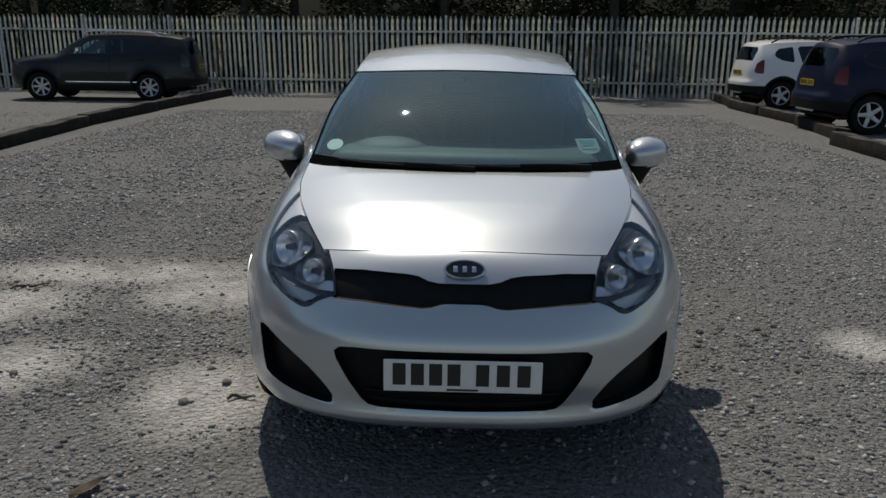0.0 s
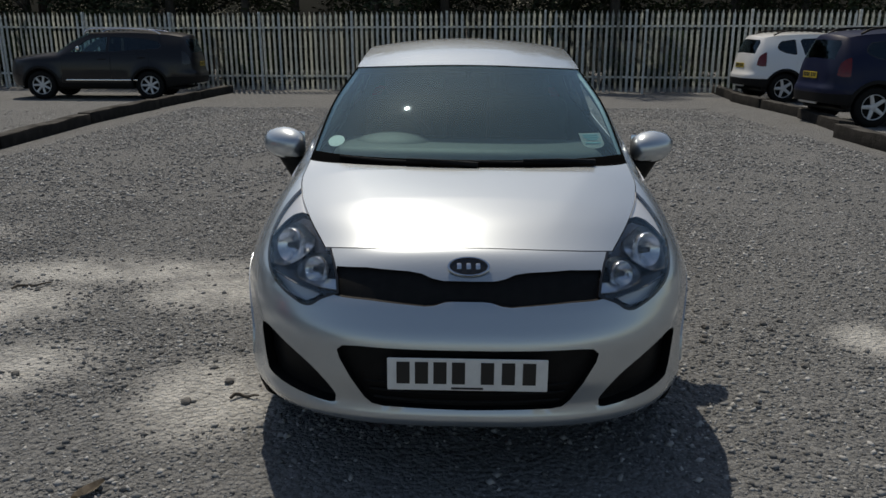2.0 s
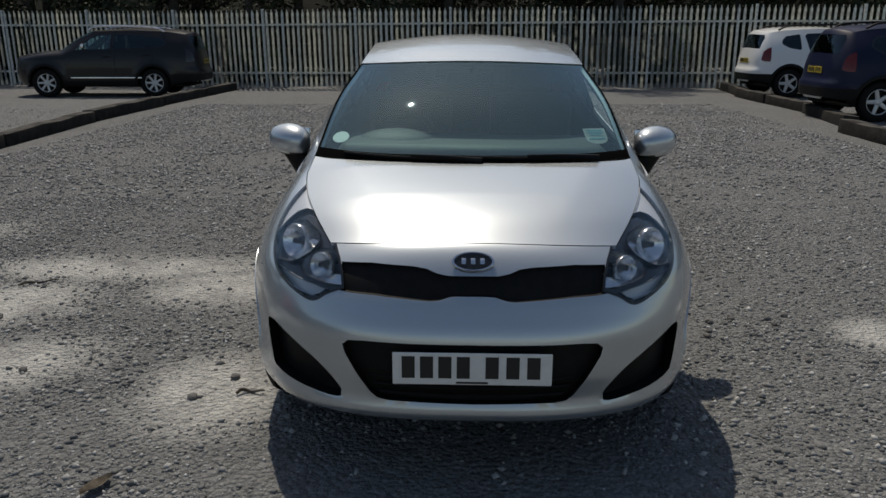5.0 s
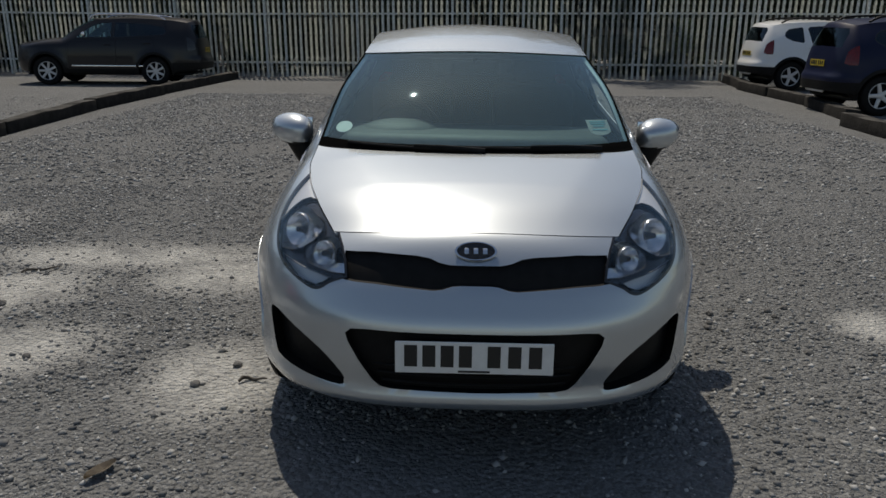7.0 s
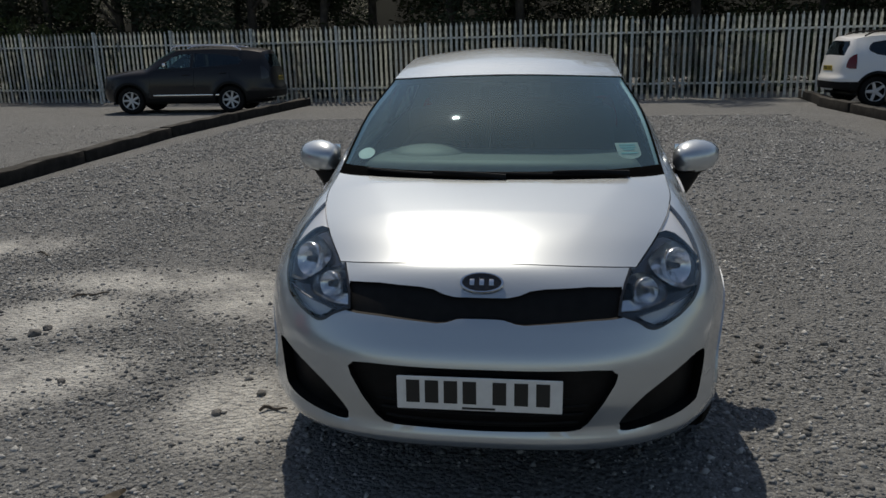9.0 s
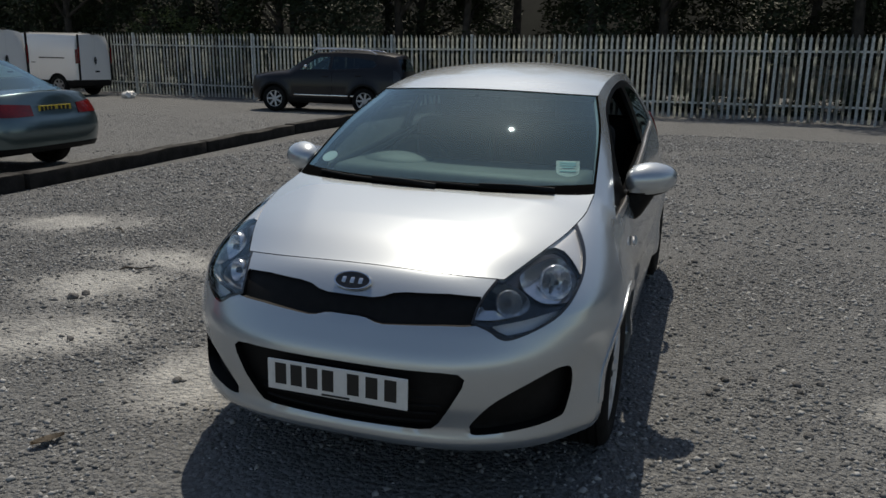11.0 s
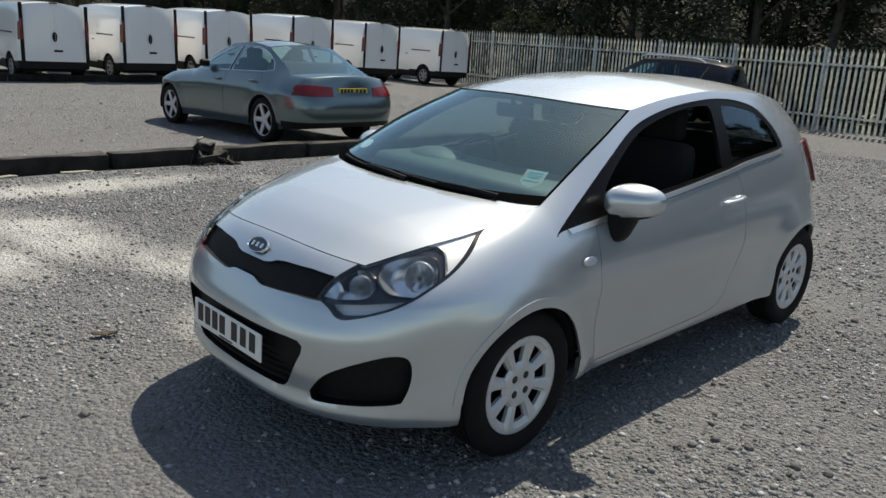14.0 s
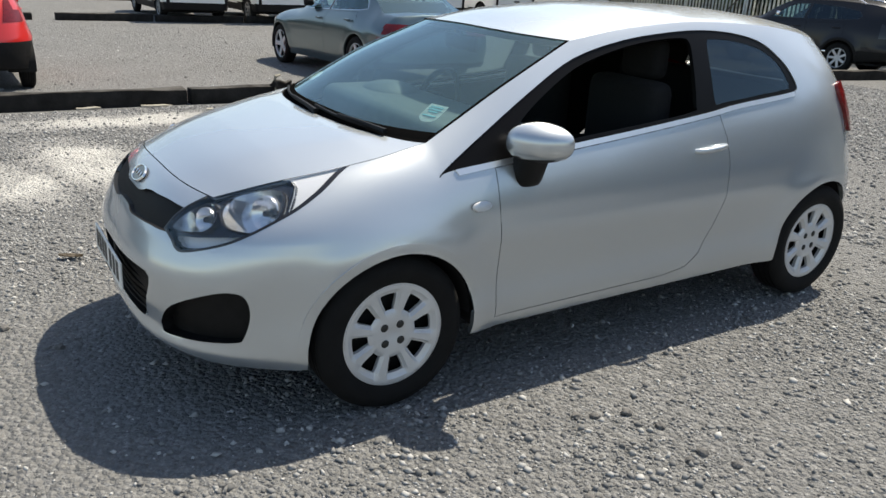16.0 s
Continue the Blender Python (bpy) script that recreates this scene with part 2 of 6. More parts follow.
def cut_out(bm, poly, view, test):
    """Cuts bm along a polygon seen from a side, and takes the faces within it (that pass test) out into a bmesh of their own."""
    i, j = AXES[view]
    poly = [tuple(p) for p in poly]
    ps = np.array(poly)
    lo, hi = ps.min(0) - 0.002, ps.max(0) + 0.002
    n = len(poly)

    def near(f, lo, hi):
        a = [v.co[i] for v in f.verts]
        b = [v.co[j] for v in f.verts]
        return max(a) >= lo[0] and min(a) <= hi[0] and max(b) >= lo[1] and min(b) <= hi[1]

    pool = [f for f in bm.faces if near(f, lo, hi) and test(f.calc_center_median())]
    for k in range(n):
        p, q = ps[k], ps[(k + 1) % n]
        e = q - p
        if np.hypot(*e) < 1e-6:
            continue
        slo, shi = np.minimum(p, q) - 0.004, np.maximum(p, q) + 0.004
        pool = [f for f in pool if f.is_valid]
        faces = [f for f in pool if near(f, slo, shi)]
        if not faces:
            continue
        co, no = [0.0] * 3, [0.0] * 3
        co[i], co[j], no[i], no[j] = p[0], p[1], -e[1], e[0]
        geom = list({v for f in faces for v in f.verts} | {d for f in faces for d in f.edges}) + faces
        res = bmesh.ops.bisect_plane(bm, geom=geom, dist=1e-6, plane_co=co, plane_no=no)
        seen = set(pool)
        for g in res["geom"]:
            if isinstance(g, bmesh.types.BMFace) and g not in seen:
                pool.append(g)
                seen.add(g)
    pool = [f for f in pool if f.is_valid]
    took = []
    for f in pool:
        c = f.calc_center_median()
        if inside(poly, c[i], c[j]):
            took.append(f)
    out = bmesh.new()
    made = {}
    for f in took:
        for v in f.verts:
            if v not in made:
                made[v] = out.verts.new(v.co)
        out.faces.new([made[v] for v in f.verts])
    bmesh.ops.delete(bm, geom=took, context="FACES")
    return out


def copy_bm(bm):
    out = bmesh.new()
    me = bpy.data.meshes.new("t")
    bm.to_mesh(me)
    out.from_mesh(me)
    bpy.data.meshes.remove(me)
    return out


def push(bm, d):
    bm.normal_update()
    for v, n in [(v, v.normal.copy()) for v in bm.verts]:
        v.co += n * d
    return bm


def recessed(bm, depth, way=(0, 1, 0)):
    """The skin set back by depth along a way, with walls up to its old outline."""
    edge = [(e.verts[0], e.verts[1], e.link_loops[0].vert == e.verts[0]) for e in bm.edges if len(e.link_faces) == 1]
    old = {v: v.co.copy() for a, b, _ in edge for v in (a, b)}
    for v in bm.verts:
        v.co += Vector(way).normalized() * depth
    made = {v: bm.verts.new(c) for v, c in old.items()}
    for a, b, fwd in edge:
        if abs(old[a].x) < 1e-4 and abs(old[b].x) < 1e-4:
            continue
        if fwd:
            a, b = b, a
        bm.faces.new((a, b, made[b], made[a]))
    return bm


def rim(bm, depth, shrink=0.0, where=None):
    """Turns the open edges of a skin inward by depth, after drawing them in by shrink."""
    bm.normal_update()
    edge = [e for e in bm.edges if len(e.link_faces) == 1 and (where is None or where((e.verts[0].co + e.verts[1].co) / 2))]
    if shrink:
        move = {}
        for e in edge:
            f = e.link_faces[0]
            d = (e.verts[1].co - e.verts[0].co).normalized()
            inn = d.cross(f.normal)
            if inn.dot(f.calc_center_median() - e.verts[0].co) < 0:
                inn = -inn
            for v in e.verts:
                move[v] = move.get(v, Vector()) + inn
        for v, d in move.items():
            if d.length > 1e-6:
                v.co += d.normalized() * shrink
    normals = {v: v.normal.copy() for e in edge for v in e.verts}
    made = {v: bm.verts.new(v.co - n * depth) for v, n in normals.items()}
    for e in edge:
        a, b = e.verts
        l = e.link_loops[0]
        if l.vert == a:
            a, b = b, a
        bm.faces.new((a, b, made[b], made[a]))
    return bm


# ---- vehicle bodies ----
def interp_rows(stations, key, tau, panels):
    """Between the stations of one panel; panels meet with a crease."""
    a, b = next((a, b) for _, a, b in panels if a <= tau <= b)
    return pchip(range(a, b + 1), [s[key] for s in stations[a:b + 1]], tau)


def shell(spec):
    """The skin of half a vehicle (x >= 0; the nose at y = 0): the side band, and the panels on top, each as a bmesh.
    stations: edge (x, y, z) of the top panels, centre (y, z), base y beside it, bend (dx, dy, dz) of the skin at the edge, rise of the shoulder."""
    st = spec["stations"]
    n, N = spec["power"], len(st) - 1
    nr = spec.get("rear_power", n)
    L, R = spec["front_len"], spec["rear_from"]
    zs = spec["shoulder"]
    fine = spec.get("fine", 1.0)
    q0 = st[0]["base"] / L
    r0 = (1 - (1 - q0) ** n) ** (1 / n)
    yend = spec["rear"]
    cols = []
    nf = int(26 * fine)
    for u in np.linspace(0, 1, nf, endpoint=False):
        cols.append(("f", u))
    for a in range(N):
        m = max(3, int(abs(st[a + 1]["edge"][1] - st[a]["edge"][1]) / 0.028 * fine))
        for t in np.linspace(a, a + 1, m, endpoint=False):
            cols.append(("m", t))
    for u in np.linspace(1, 0, int(20 * fine)):
        cols.append(("r", u))
    znod, ynod = [z for z, _ in spec["nose"]], [y for _, y in spec["nose"]]
    zt, yt = [z for z, _ in spec["tail"]], [y for _, y in spec["tail"]]
    zw, ww = [z for z, _ in spec["width"]], [w for _, w in spec["width"]]
    nl, nu = int(24 * fine), int(30 * fine)
    grid = []
    ends = (st[0], st[-1])
    for kind, t in cols:
        if kind == "m":
            e = interp_rows(st, "edge", t, spec["panels"])[0]
            bend, rise = pchip(range(N + 1), [s["bend"] for s in st], t)[0], float(pchip(range(N + 1), [s["rise"] for s in st], t)[0])
            by = float(pchip(range(N + 1), [s["base"] for s in st], t)[0])
        else:
            s = ends[0] if kind == "f" else ends[1]
            ex, ey, ez = s["edge"]
            cy, cz = s["centre"]
            e = np.array((t * ex, cy + (ey - cy) * t**spec.get("bow", 2.0), cz + (ez - cz) * t**2))
            mid = spec["front_bend"] if kind == "f" else spec["rear_bend"]
            f = t**3
            bend = np.array(mid) * (1 - f) + np.array(s["bend"]) * f
            rise = s["rise"]
            by = None
        def plan(z):
            y0, y1, w = float(pchip(znod, ynod, z)[0]), float(pchip(zt, yt, z)[0]), float(pchip(zw, ww, z)[0])
            if kind == "f":
                x = t * r0
                return w * x, y0 + (L - y0) * (1 - max(0, 1 - x**n) ** (1 / n))
            if kind == "r":
                qr = (yend - ends[1]["base"]) / (yend - R)
                rr = (1 - (1 - qr) ** nr) ** (1 / nr)
                x = t * rr
                return w * x, y1 - (y1 - R) * (1 - max(0, 1 - x**nr) ** (1 / nr))
            if by < L:
                q = by / L
                return w * (1 - (1 - q) ** n) ** (1 / n), y0 + q * (L - y0)
            if by > R:
                q = (yend - by) / (yend - R)
                return w * max(0, 1 - (1 - q) ** nr) ** (1 / nr), y1 - q * (y1 - R)
            return w, by
        ymid = plan(0.5)[1]
        zb = float(np.interp(ymid, *spec["bottom"]))
        col = []
        for z in np.linspace(zb, zs, nl, endpoint=False):
            x, y = plan(z)
            col.append([x, y, z])
        x, y = plan(zs)
        xa, ya = plan(zs - 0.06)
        tangent = np.array([x - xa, y - ya, 0.06]) / 0.06
        p0 = np.array([x, y, zs])
        p1 = p0 + tangent * rise
        p2 = e + bend
        for f in np.linspace(0, 1, nu):
            col.append((1 - f) ** 3 * p0 + 3 * f * (1 - f) ** 2 * p1 + 3 * f * f * (1 - f) * p2 + f**3 * e)
        grid.append(col)
    g = np.array(grid)
    for (hy, hz, r) in spec["arches"]:
        d = np.hypot(g[:, :, 1] - hy, g[:, :, 2] - hz)
        side = np.clip((g[:, :, 0] - 0.5) / 0.2, 0, 1)
        g[:, :, 0] += spec.get("flare", 0.012) * np.exp(-(((d - r) / 0.09) ** 2)) * side
    band = bmesh.new()
    vs = [[band.verts.new(p) for p in col] for col in g]
    for a, b in zip(vs, vs[1:]):
        for k in range(len(a) - 1):
            band.faces.new((a[k], b[k], b[k + 1], a[k + 1]))
    panels = {}
    for name, a, b in spec["panels"]:
        m = max(6, int((b - a) * 14 * fine))
        bm = bmesh.new()
        rows = []
        for t in np.linspace(a, b, m):
            e, c = interp_rows(st, "edge", t, spec["panels"])[0], interp_rows(st, "centre", t, spec["panels"])[0]
            row = []
            for u in np.linspace(0, 1, int(22 * fine)):
                row.append(bm.verts.new((u * e[0], c[0] + (e[1] - c[0]) * u**spec.get("bow", 2.0), c[1] + (e[2] - c[1]) * u**2)))
            rows.append(row)
        for a_, b_ in zip(rows, rows[1:]):
            for k in range(len(a_) - 1):
                bm.faces.new((a_[k], a_[k + 1], b_[k + 1], b_[k]))
        panels[name] = bm
    band.normal_update()
    return band, panels


def whole(bm, depth=0.0, shrink=0.0):
    """Both halves of a skin joined over the middle, with its open edges turned in."""
    other = mirrored(bm)
    out = join_bm(bm, other)
    bmesh.ops.remove_doubles(out, verts=[v for v in out.verts if abs(v.co.x) < 1e-4], dist=2e-4)
    if depth:
        rim(out, depth, shrink)
    return out


def circle(a, b, r, n=48, start=0.0):
    return [(a + r * math.cos(start + 2 * math.pi * k / n), b + r * math.sin(start + 2 * math.pi * k / n)) for k in range(n)]


# ---- ground ----
def soft(v, k=1.5):
    return k * math.log1p(math.exp(min(40, v / k)))


def g(x, y):
    """Height of the yard: level round the car, falling gently towards the fence and to the bays beyond the timbers."""
    fall = min(0.0275, max(0.018, 0.0225 - 0.0006 * x))
    s = min(1, max(0, (-x - 3) / 8))
    return -fall * soft(min(y, 26) - 4.5) - 0.24 * s * s * (3 - 2 * s) / (1 + math.exp(min(30, (y - 10) / 1.5)))


def gravel_material(name, base, second, pale, patches=()):
    m = material(name, base, 0.95, spec=0.2)
    nt, b = m.node_tree, m.node_tree.nodes["Principled BSDF"]
    N, K = nt.nodes, nt.links
    geo = N.new("ShaderNodeNewGeometry")
    pos = geo.outputs["Position"]

    def noise_node(scale, detail=5.0, rough=0.6):
        n = N.new("ShaderNodeTexNoise")
        n.inputs["Scale"].default_value, n.inputs["Detail"].default_value, n.inputs["Roughness"].default_value = scale, detail, rough
        K.new(pos, n.inputs["Vector"])
        return n.outputs["Fac"]

    def ranged(v, a, b_, c=0.0, d=1.0):
        r = N.new("ShaderNodeMapRange")
        r.inputs["From Min"].default_value, r.inputs["From Max"].default_value = a, b_
        r.inputs["To Min"].default_value, r.inputs["To Max"].default_value = c, d
        K.new(v, r.inputs["Value"])
        return r.outputs[0]

    def mixed(f, a, b_):
        x = N.new("ShaderNodeMix")
        x.data_type = "RGBA"
        for sock, v in ((x.inputs[0], f), (x.inputs[6], a), (x.inputs[7], b_)):
            if isinstance(v, tuple):
                sock.default_value = (*v, 1)
            else:
                K.new(v, sock)
        return x.outputs[2]

    def maths(op, a, b_):
        x = N.new("ShaderNodeMath")
        x.operation = op
        for sock, v in ((x.inputs[0], a), (x.inputs[1], b_)):
            if isinstance(v, (int, float)):
                sock.default_value = v
            else:
                K.new(v, sock)
        return x.outputs[0]

    vor = N.new("ShaderNodeTexVoronoi")
    vor.inputs["Scale"].default_value = 45
    K.new(pos, vor.inputs["Vector"])
    vor2 = N.new("ShaderNodeTexVoronoi")
    vor2.inputs["Scale"].default_value = 110
    K.new(pos, vor2.inputs["Vector"])
    sep = N.new("ShaderNodeSeparateColor")
    K.new(vor.outputs["Color"], sep.inputs[0])
    col = mixed(ranged(sep.outputs[0], 0.1, 0.9), second, base)
    sep2 = N.new("ShaderNodeSeparateColor")
    K.new(vor2.outputs["Color"], sep2.inputs[0])
    col = mixed(ranged(sep2.outputs[1], 0.72, 0.95, 0, 0.6), col, tuple(min(1, c * 1.35) for c in base))
    col = mixed(ranged(noise_node(0.9), 0.38, 0.68, 0, 0.6), col, tuple(c * 0.7 for c in base))
    col = mixed(ranged(noise_node(15, 7, 0.75), 0.46, 0.60, 0, 0.6), col, tuple(c * 0.66 for c in base))
    col = mixed(ranged(noise_node(34, 5, 0.75), 0.54, 0.64, 0, 0.6), col, tuple(min(1, c * 1.45) for c in base))
    # pale dust where the stone is worn to powder
    if patches:
        total = None
        for (px, py, rx, ry, turn) in patches:
            mp = N.new("ShaderNodeMapping")
            mp.vector_type = "TEXTURE"
            mp.inputs["Location"].default_value = (px, py, 0)
            mp.inputs["Rotation"].default_value = (0, 0, radians(turn))
            mp.inputs["Scale"].default_value = (rx, ry, 40)
            K.new(pos, mp.inputs["Vector"])
            ln = N.new("ShaderNodeVectorMath")
            ln.operation = "LENGTH"
            K.new(mp.outputs[0], ln.inputs[0])
            f = ranged(ln.outputs["Value"], 0.45, 1.2, 1.0, 0.0)
            total = f if total is None else maths("MAXIMUM", total, f)
        worn = maths("MULTIPLY", total, ranged(noise_node(1.6, 8, 0.7), 0.32, 0.53))
        fine_n = ranged(noise_node(26, 4), 0.3, 0.6, 0.55, 1.0)
        col = mixed(maths("MULTIPLY", worn, fine_n), col, pale)
    K.new(col, b.inputs["Base Color"])
    bp = N.new("ShaderNodeBump")
    bp.inputs["Strength"].default_value, bp.inputs["Distance"].default_value = 1.0, 0.024
    inv = maths("SUBTRACT", 1.0, vor.outputs["Distance"])
    hgt = maths("ADD", inv, maths("MULTIPLY", noise_node(120, 3), 0.6))
    hgt = maths("ADD", hgt, maths("MULTIPLY", noise_node(7, 4), 1.2))
    K.new(hgt, bp.inputs["Height"])
    K.new(bp.outputs["Normal"], b.inputs["Normal"])
    return m


# places where the stone is worn to pale dust: x, y, half-axes, turn
PATCHES = [(-2.25, 2.45, 1.15, 0.32, 3), (-1.5, 2.1, 0.55, 0.4, 0), (-2.65, 1.75, 0.55, 0.4, 20), (-3.5, 0.4, 1.0, 0.5, 8), (-2.3, 0.9, 0.6, 0.36, 25), (-5.3, 1.2, 0.5, 1.5, 0),
           (-1.12, 0.7, 0.38, 0.42, 0), (2.2, 1.45, 0.32, 0.26, 0), (-3.0, -0.15, 0.7, 0.32, 10), (-4.2, 3.2, 0.9, 0.4, 15)]
# places cleared of loose stone so that the car's shadow looks smooth to the camera
SHADOW_CLEARED = [(0.1, -0.1, 1.2, 0.7, 0), (0.15, 2.0, 0.95, 2.2, 0)]
GRAVEL = gravel_material("grey_gravel", (0.232, 0.238, 0.240), (0.145, 0.149, 0.150), (0.55, 0.55, 0.53),
                         PATCHES)


def ground():
    def axis(a, b):
        near = list(np.linspace(a, b, 60))
        far = [2.5, 6, 14, 30, 70, 160, 400, 1200]
        return [a - f for f in reversed(far)] + near + [b + f for f in far]
    xs, ys = axis(-30, 16), axis(-8, 26)
    verts = [(x, y, g(x, y)) for y in ys for x in xs]
    w = len(xs)
    faces = [(j * w + i, j * w + i + 1, (j + 1) * w + i + 1, (j + 1) * w + i) for j in range(len(ys) - 1) for i in range(w - 1)]
    me = bpy.data.meshes.new("ground")
    me.from_pydata(verts, [], faces)
    me.polygons.foreach_set("use_smooth", [True] * len(me.polygons))
    me.materials.append(GRAVEL)
    tagged(new("ground", me), "grey crushed gravel yard with pale dusty worn patches", "ground", kind="structure")


ground()


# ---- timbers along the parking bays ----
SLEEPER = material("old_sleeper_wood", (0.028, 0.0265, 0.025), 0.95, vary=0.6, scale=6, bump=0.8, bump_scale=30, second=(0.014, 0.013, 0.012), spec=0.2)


def sunlit_tops(m, pale):
    """Lightens the upper faces of old timber, unevenly: sunlight put into the colour."""
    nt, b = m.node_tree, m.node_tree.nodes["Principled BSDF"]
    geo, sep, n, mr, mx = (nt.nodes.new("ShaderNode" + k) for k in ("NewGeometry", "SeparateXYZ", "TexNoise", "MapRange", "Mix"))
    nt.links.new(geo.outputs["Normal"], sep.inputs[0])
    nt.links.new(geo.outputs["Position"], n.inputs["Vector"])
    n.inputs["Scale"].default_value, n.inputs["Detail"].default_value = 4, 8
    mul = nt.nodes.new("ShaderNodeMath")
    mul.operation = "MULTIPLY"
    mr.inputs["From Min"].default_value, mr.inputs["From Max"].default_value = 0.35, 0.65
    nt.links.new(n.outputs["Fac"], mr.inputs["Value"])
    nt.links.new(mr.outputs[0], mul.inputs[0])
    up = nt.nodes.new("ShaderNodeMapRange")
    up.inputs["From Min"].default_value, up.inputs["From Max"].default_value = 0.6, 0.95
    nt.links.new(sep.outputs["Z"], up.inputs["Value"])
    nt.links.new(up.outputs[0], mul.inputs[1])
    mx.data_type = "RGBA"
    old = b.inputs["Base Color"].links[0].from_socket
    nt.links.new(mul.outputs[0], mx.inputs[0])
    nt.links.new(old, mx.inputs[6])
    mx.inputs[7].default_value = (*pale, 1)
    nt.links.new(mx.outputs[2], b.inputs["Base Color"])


# sun on the sleeper tops, painted into the wood colour
sunlit_tops(SLEEPER, (0.085, 0.083, 0.078))


def timber_row(points, length, height, width, label, rng, loose=0.03):
    """Old railway sleepers laid end to end along a line."""
    for (x0, y0), (x1, y1) in zip(points, points[1:]):
        total = math.hypot(x1 - x0, y1 - y0)
        count = max(1, round(total / length))
        a = math.atan2(y1 - y0, x1 - x0)
        for k in range(count):
            f = (k + 0.5) / count
            L = total / count - 0.03 - rng.random() * 0.04
            h, w = height * rng.uniform(0.88, 1.06), width * rng.uniform(0.92, 1.05)
            x, y = x0 + (x1 - x0) * f, y0 + (y1 - y0) * f
            bm = box_bm((L, w, h + 0.06), (0, 0, 0), 0.018)
            bmesh.ops.subdivide_edges(bm, edges=[e for e in bm.edges if e.calc_length() > L * 0.6], cuts=10)
            for v in bm.verts:
                p = v.co
                v.co += Vector((0, 0.018 * noise.noise((p.x * 2.1 + k * 7, p.z * 5, y)), 0.022 * noise.noise((p.x * 1.7 + k * 3, p.y * 6, x))))
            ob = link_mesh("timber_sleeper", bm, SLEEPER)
            ob.matrix_world = pose(x + rng.uniform(-loose, loose), y + rng.uniform(-0.02, 0.02), g(x, y) + h / 2 - 0.03, 0, 0, math.degrees(a) + rng.uniform(-25, 25) * loose)
            ob.rotation_euler.y -= math.atan2(g(x1, y1) - g(x0, y0), total) if total else 0
            tagged(ob, label, "timber", "timbers edging the bays")


rng = random.Random(4)
SLEEPER_LABEL = "weathered dark railway sleeper lying on the gravel, sunlight painted on its top"
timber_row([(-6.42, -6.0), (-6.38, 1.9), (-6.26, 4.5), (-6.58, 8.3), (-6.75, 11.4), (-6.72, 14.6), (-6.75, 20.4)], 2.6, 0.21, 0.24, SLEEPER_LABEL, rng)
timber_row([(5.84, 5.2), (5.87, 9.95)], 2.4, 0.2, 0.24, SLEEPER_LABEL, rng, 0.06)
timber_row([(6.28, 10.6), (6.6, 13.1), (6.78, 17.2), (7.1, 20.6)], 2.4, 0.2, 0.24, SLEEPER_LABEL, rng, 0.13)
timber_row([(-20.1, -3.6), (-20.05, 1.6)], 2.6, 0.2, 0.25, "weathered dark railway sleeper in front of the vans, sunlight painted on its top", rng)
timber_row([(-20.0, 2.1), (-19.85, 14.6)], 2.6, 0.2, 0.25, "weathered dark railway sleeper in front of the vans, sunlight painted on its top", rng)
timber_row([(-29.6, -8.0), (-29.4, 7.5)], 2.6, 0.2, 0.25, "weathered dark railway sleeper far across the yard, sunlight painted on its top", rng)


# ---- palisade fence ----
ZINC = material("galvanised_steel", (0.66, 0.70, 0.69), 0.55, 0.15, vary=0.35, scale=14, bump=0.1, bump_scale=80)
FENCE_A, FENCE_B = Vector((-36.0, 24.1)), Vector((15.0, 18.8))
PALE_H, BAY, PALES = 2.24, 2.75, 17


def pale_mesh():
    """A pressed W-section pale with a triple-pointed top."""
    w, d, h = 0.078, 0.02, PALE_H - 0.06
    prof = [(-w / 2, 0.008), (-w / 2 + 0.012, 0), (-0.010, d), (0.010, d), (w / 2 - 0.012, 0), (w / 2, 0.008)]
    bm = bmesh.new()
    low = [bm.verts.new((x, -y, 0.05)) for x, y in prof]
    top = [bm.verts.new((x, -y, h - 0.05)) for x, y in prof]
    tips = [bm.verts.new((x, -y + (0.02 if k in (0, 5) else -0.006), h + (0.0, -0.035, 0.06, 0.06, -0.035, 0.0)[k])) for k, (x, y) in enumerate(prof)]
    for a, b in ((low, top), (top, tips)):
        for i in range(5):
            bm.faces.new((a[i], a[i + 1], b[i + 1], b[i]))
    me = bpy.data.meshes.new("pale")
    geom = bm.faces[:]
    bmesh.ops.solidify(bm, geom=geom, thickness=0.003)
    bm.to_mesh(me)
    bm.free()
    me.materials.append(ZINC)
    return me


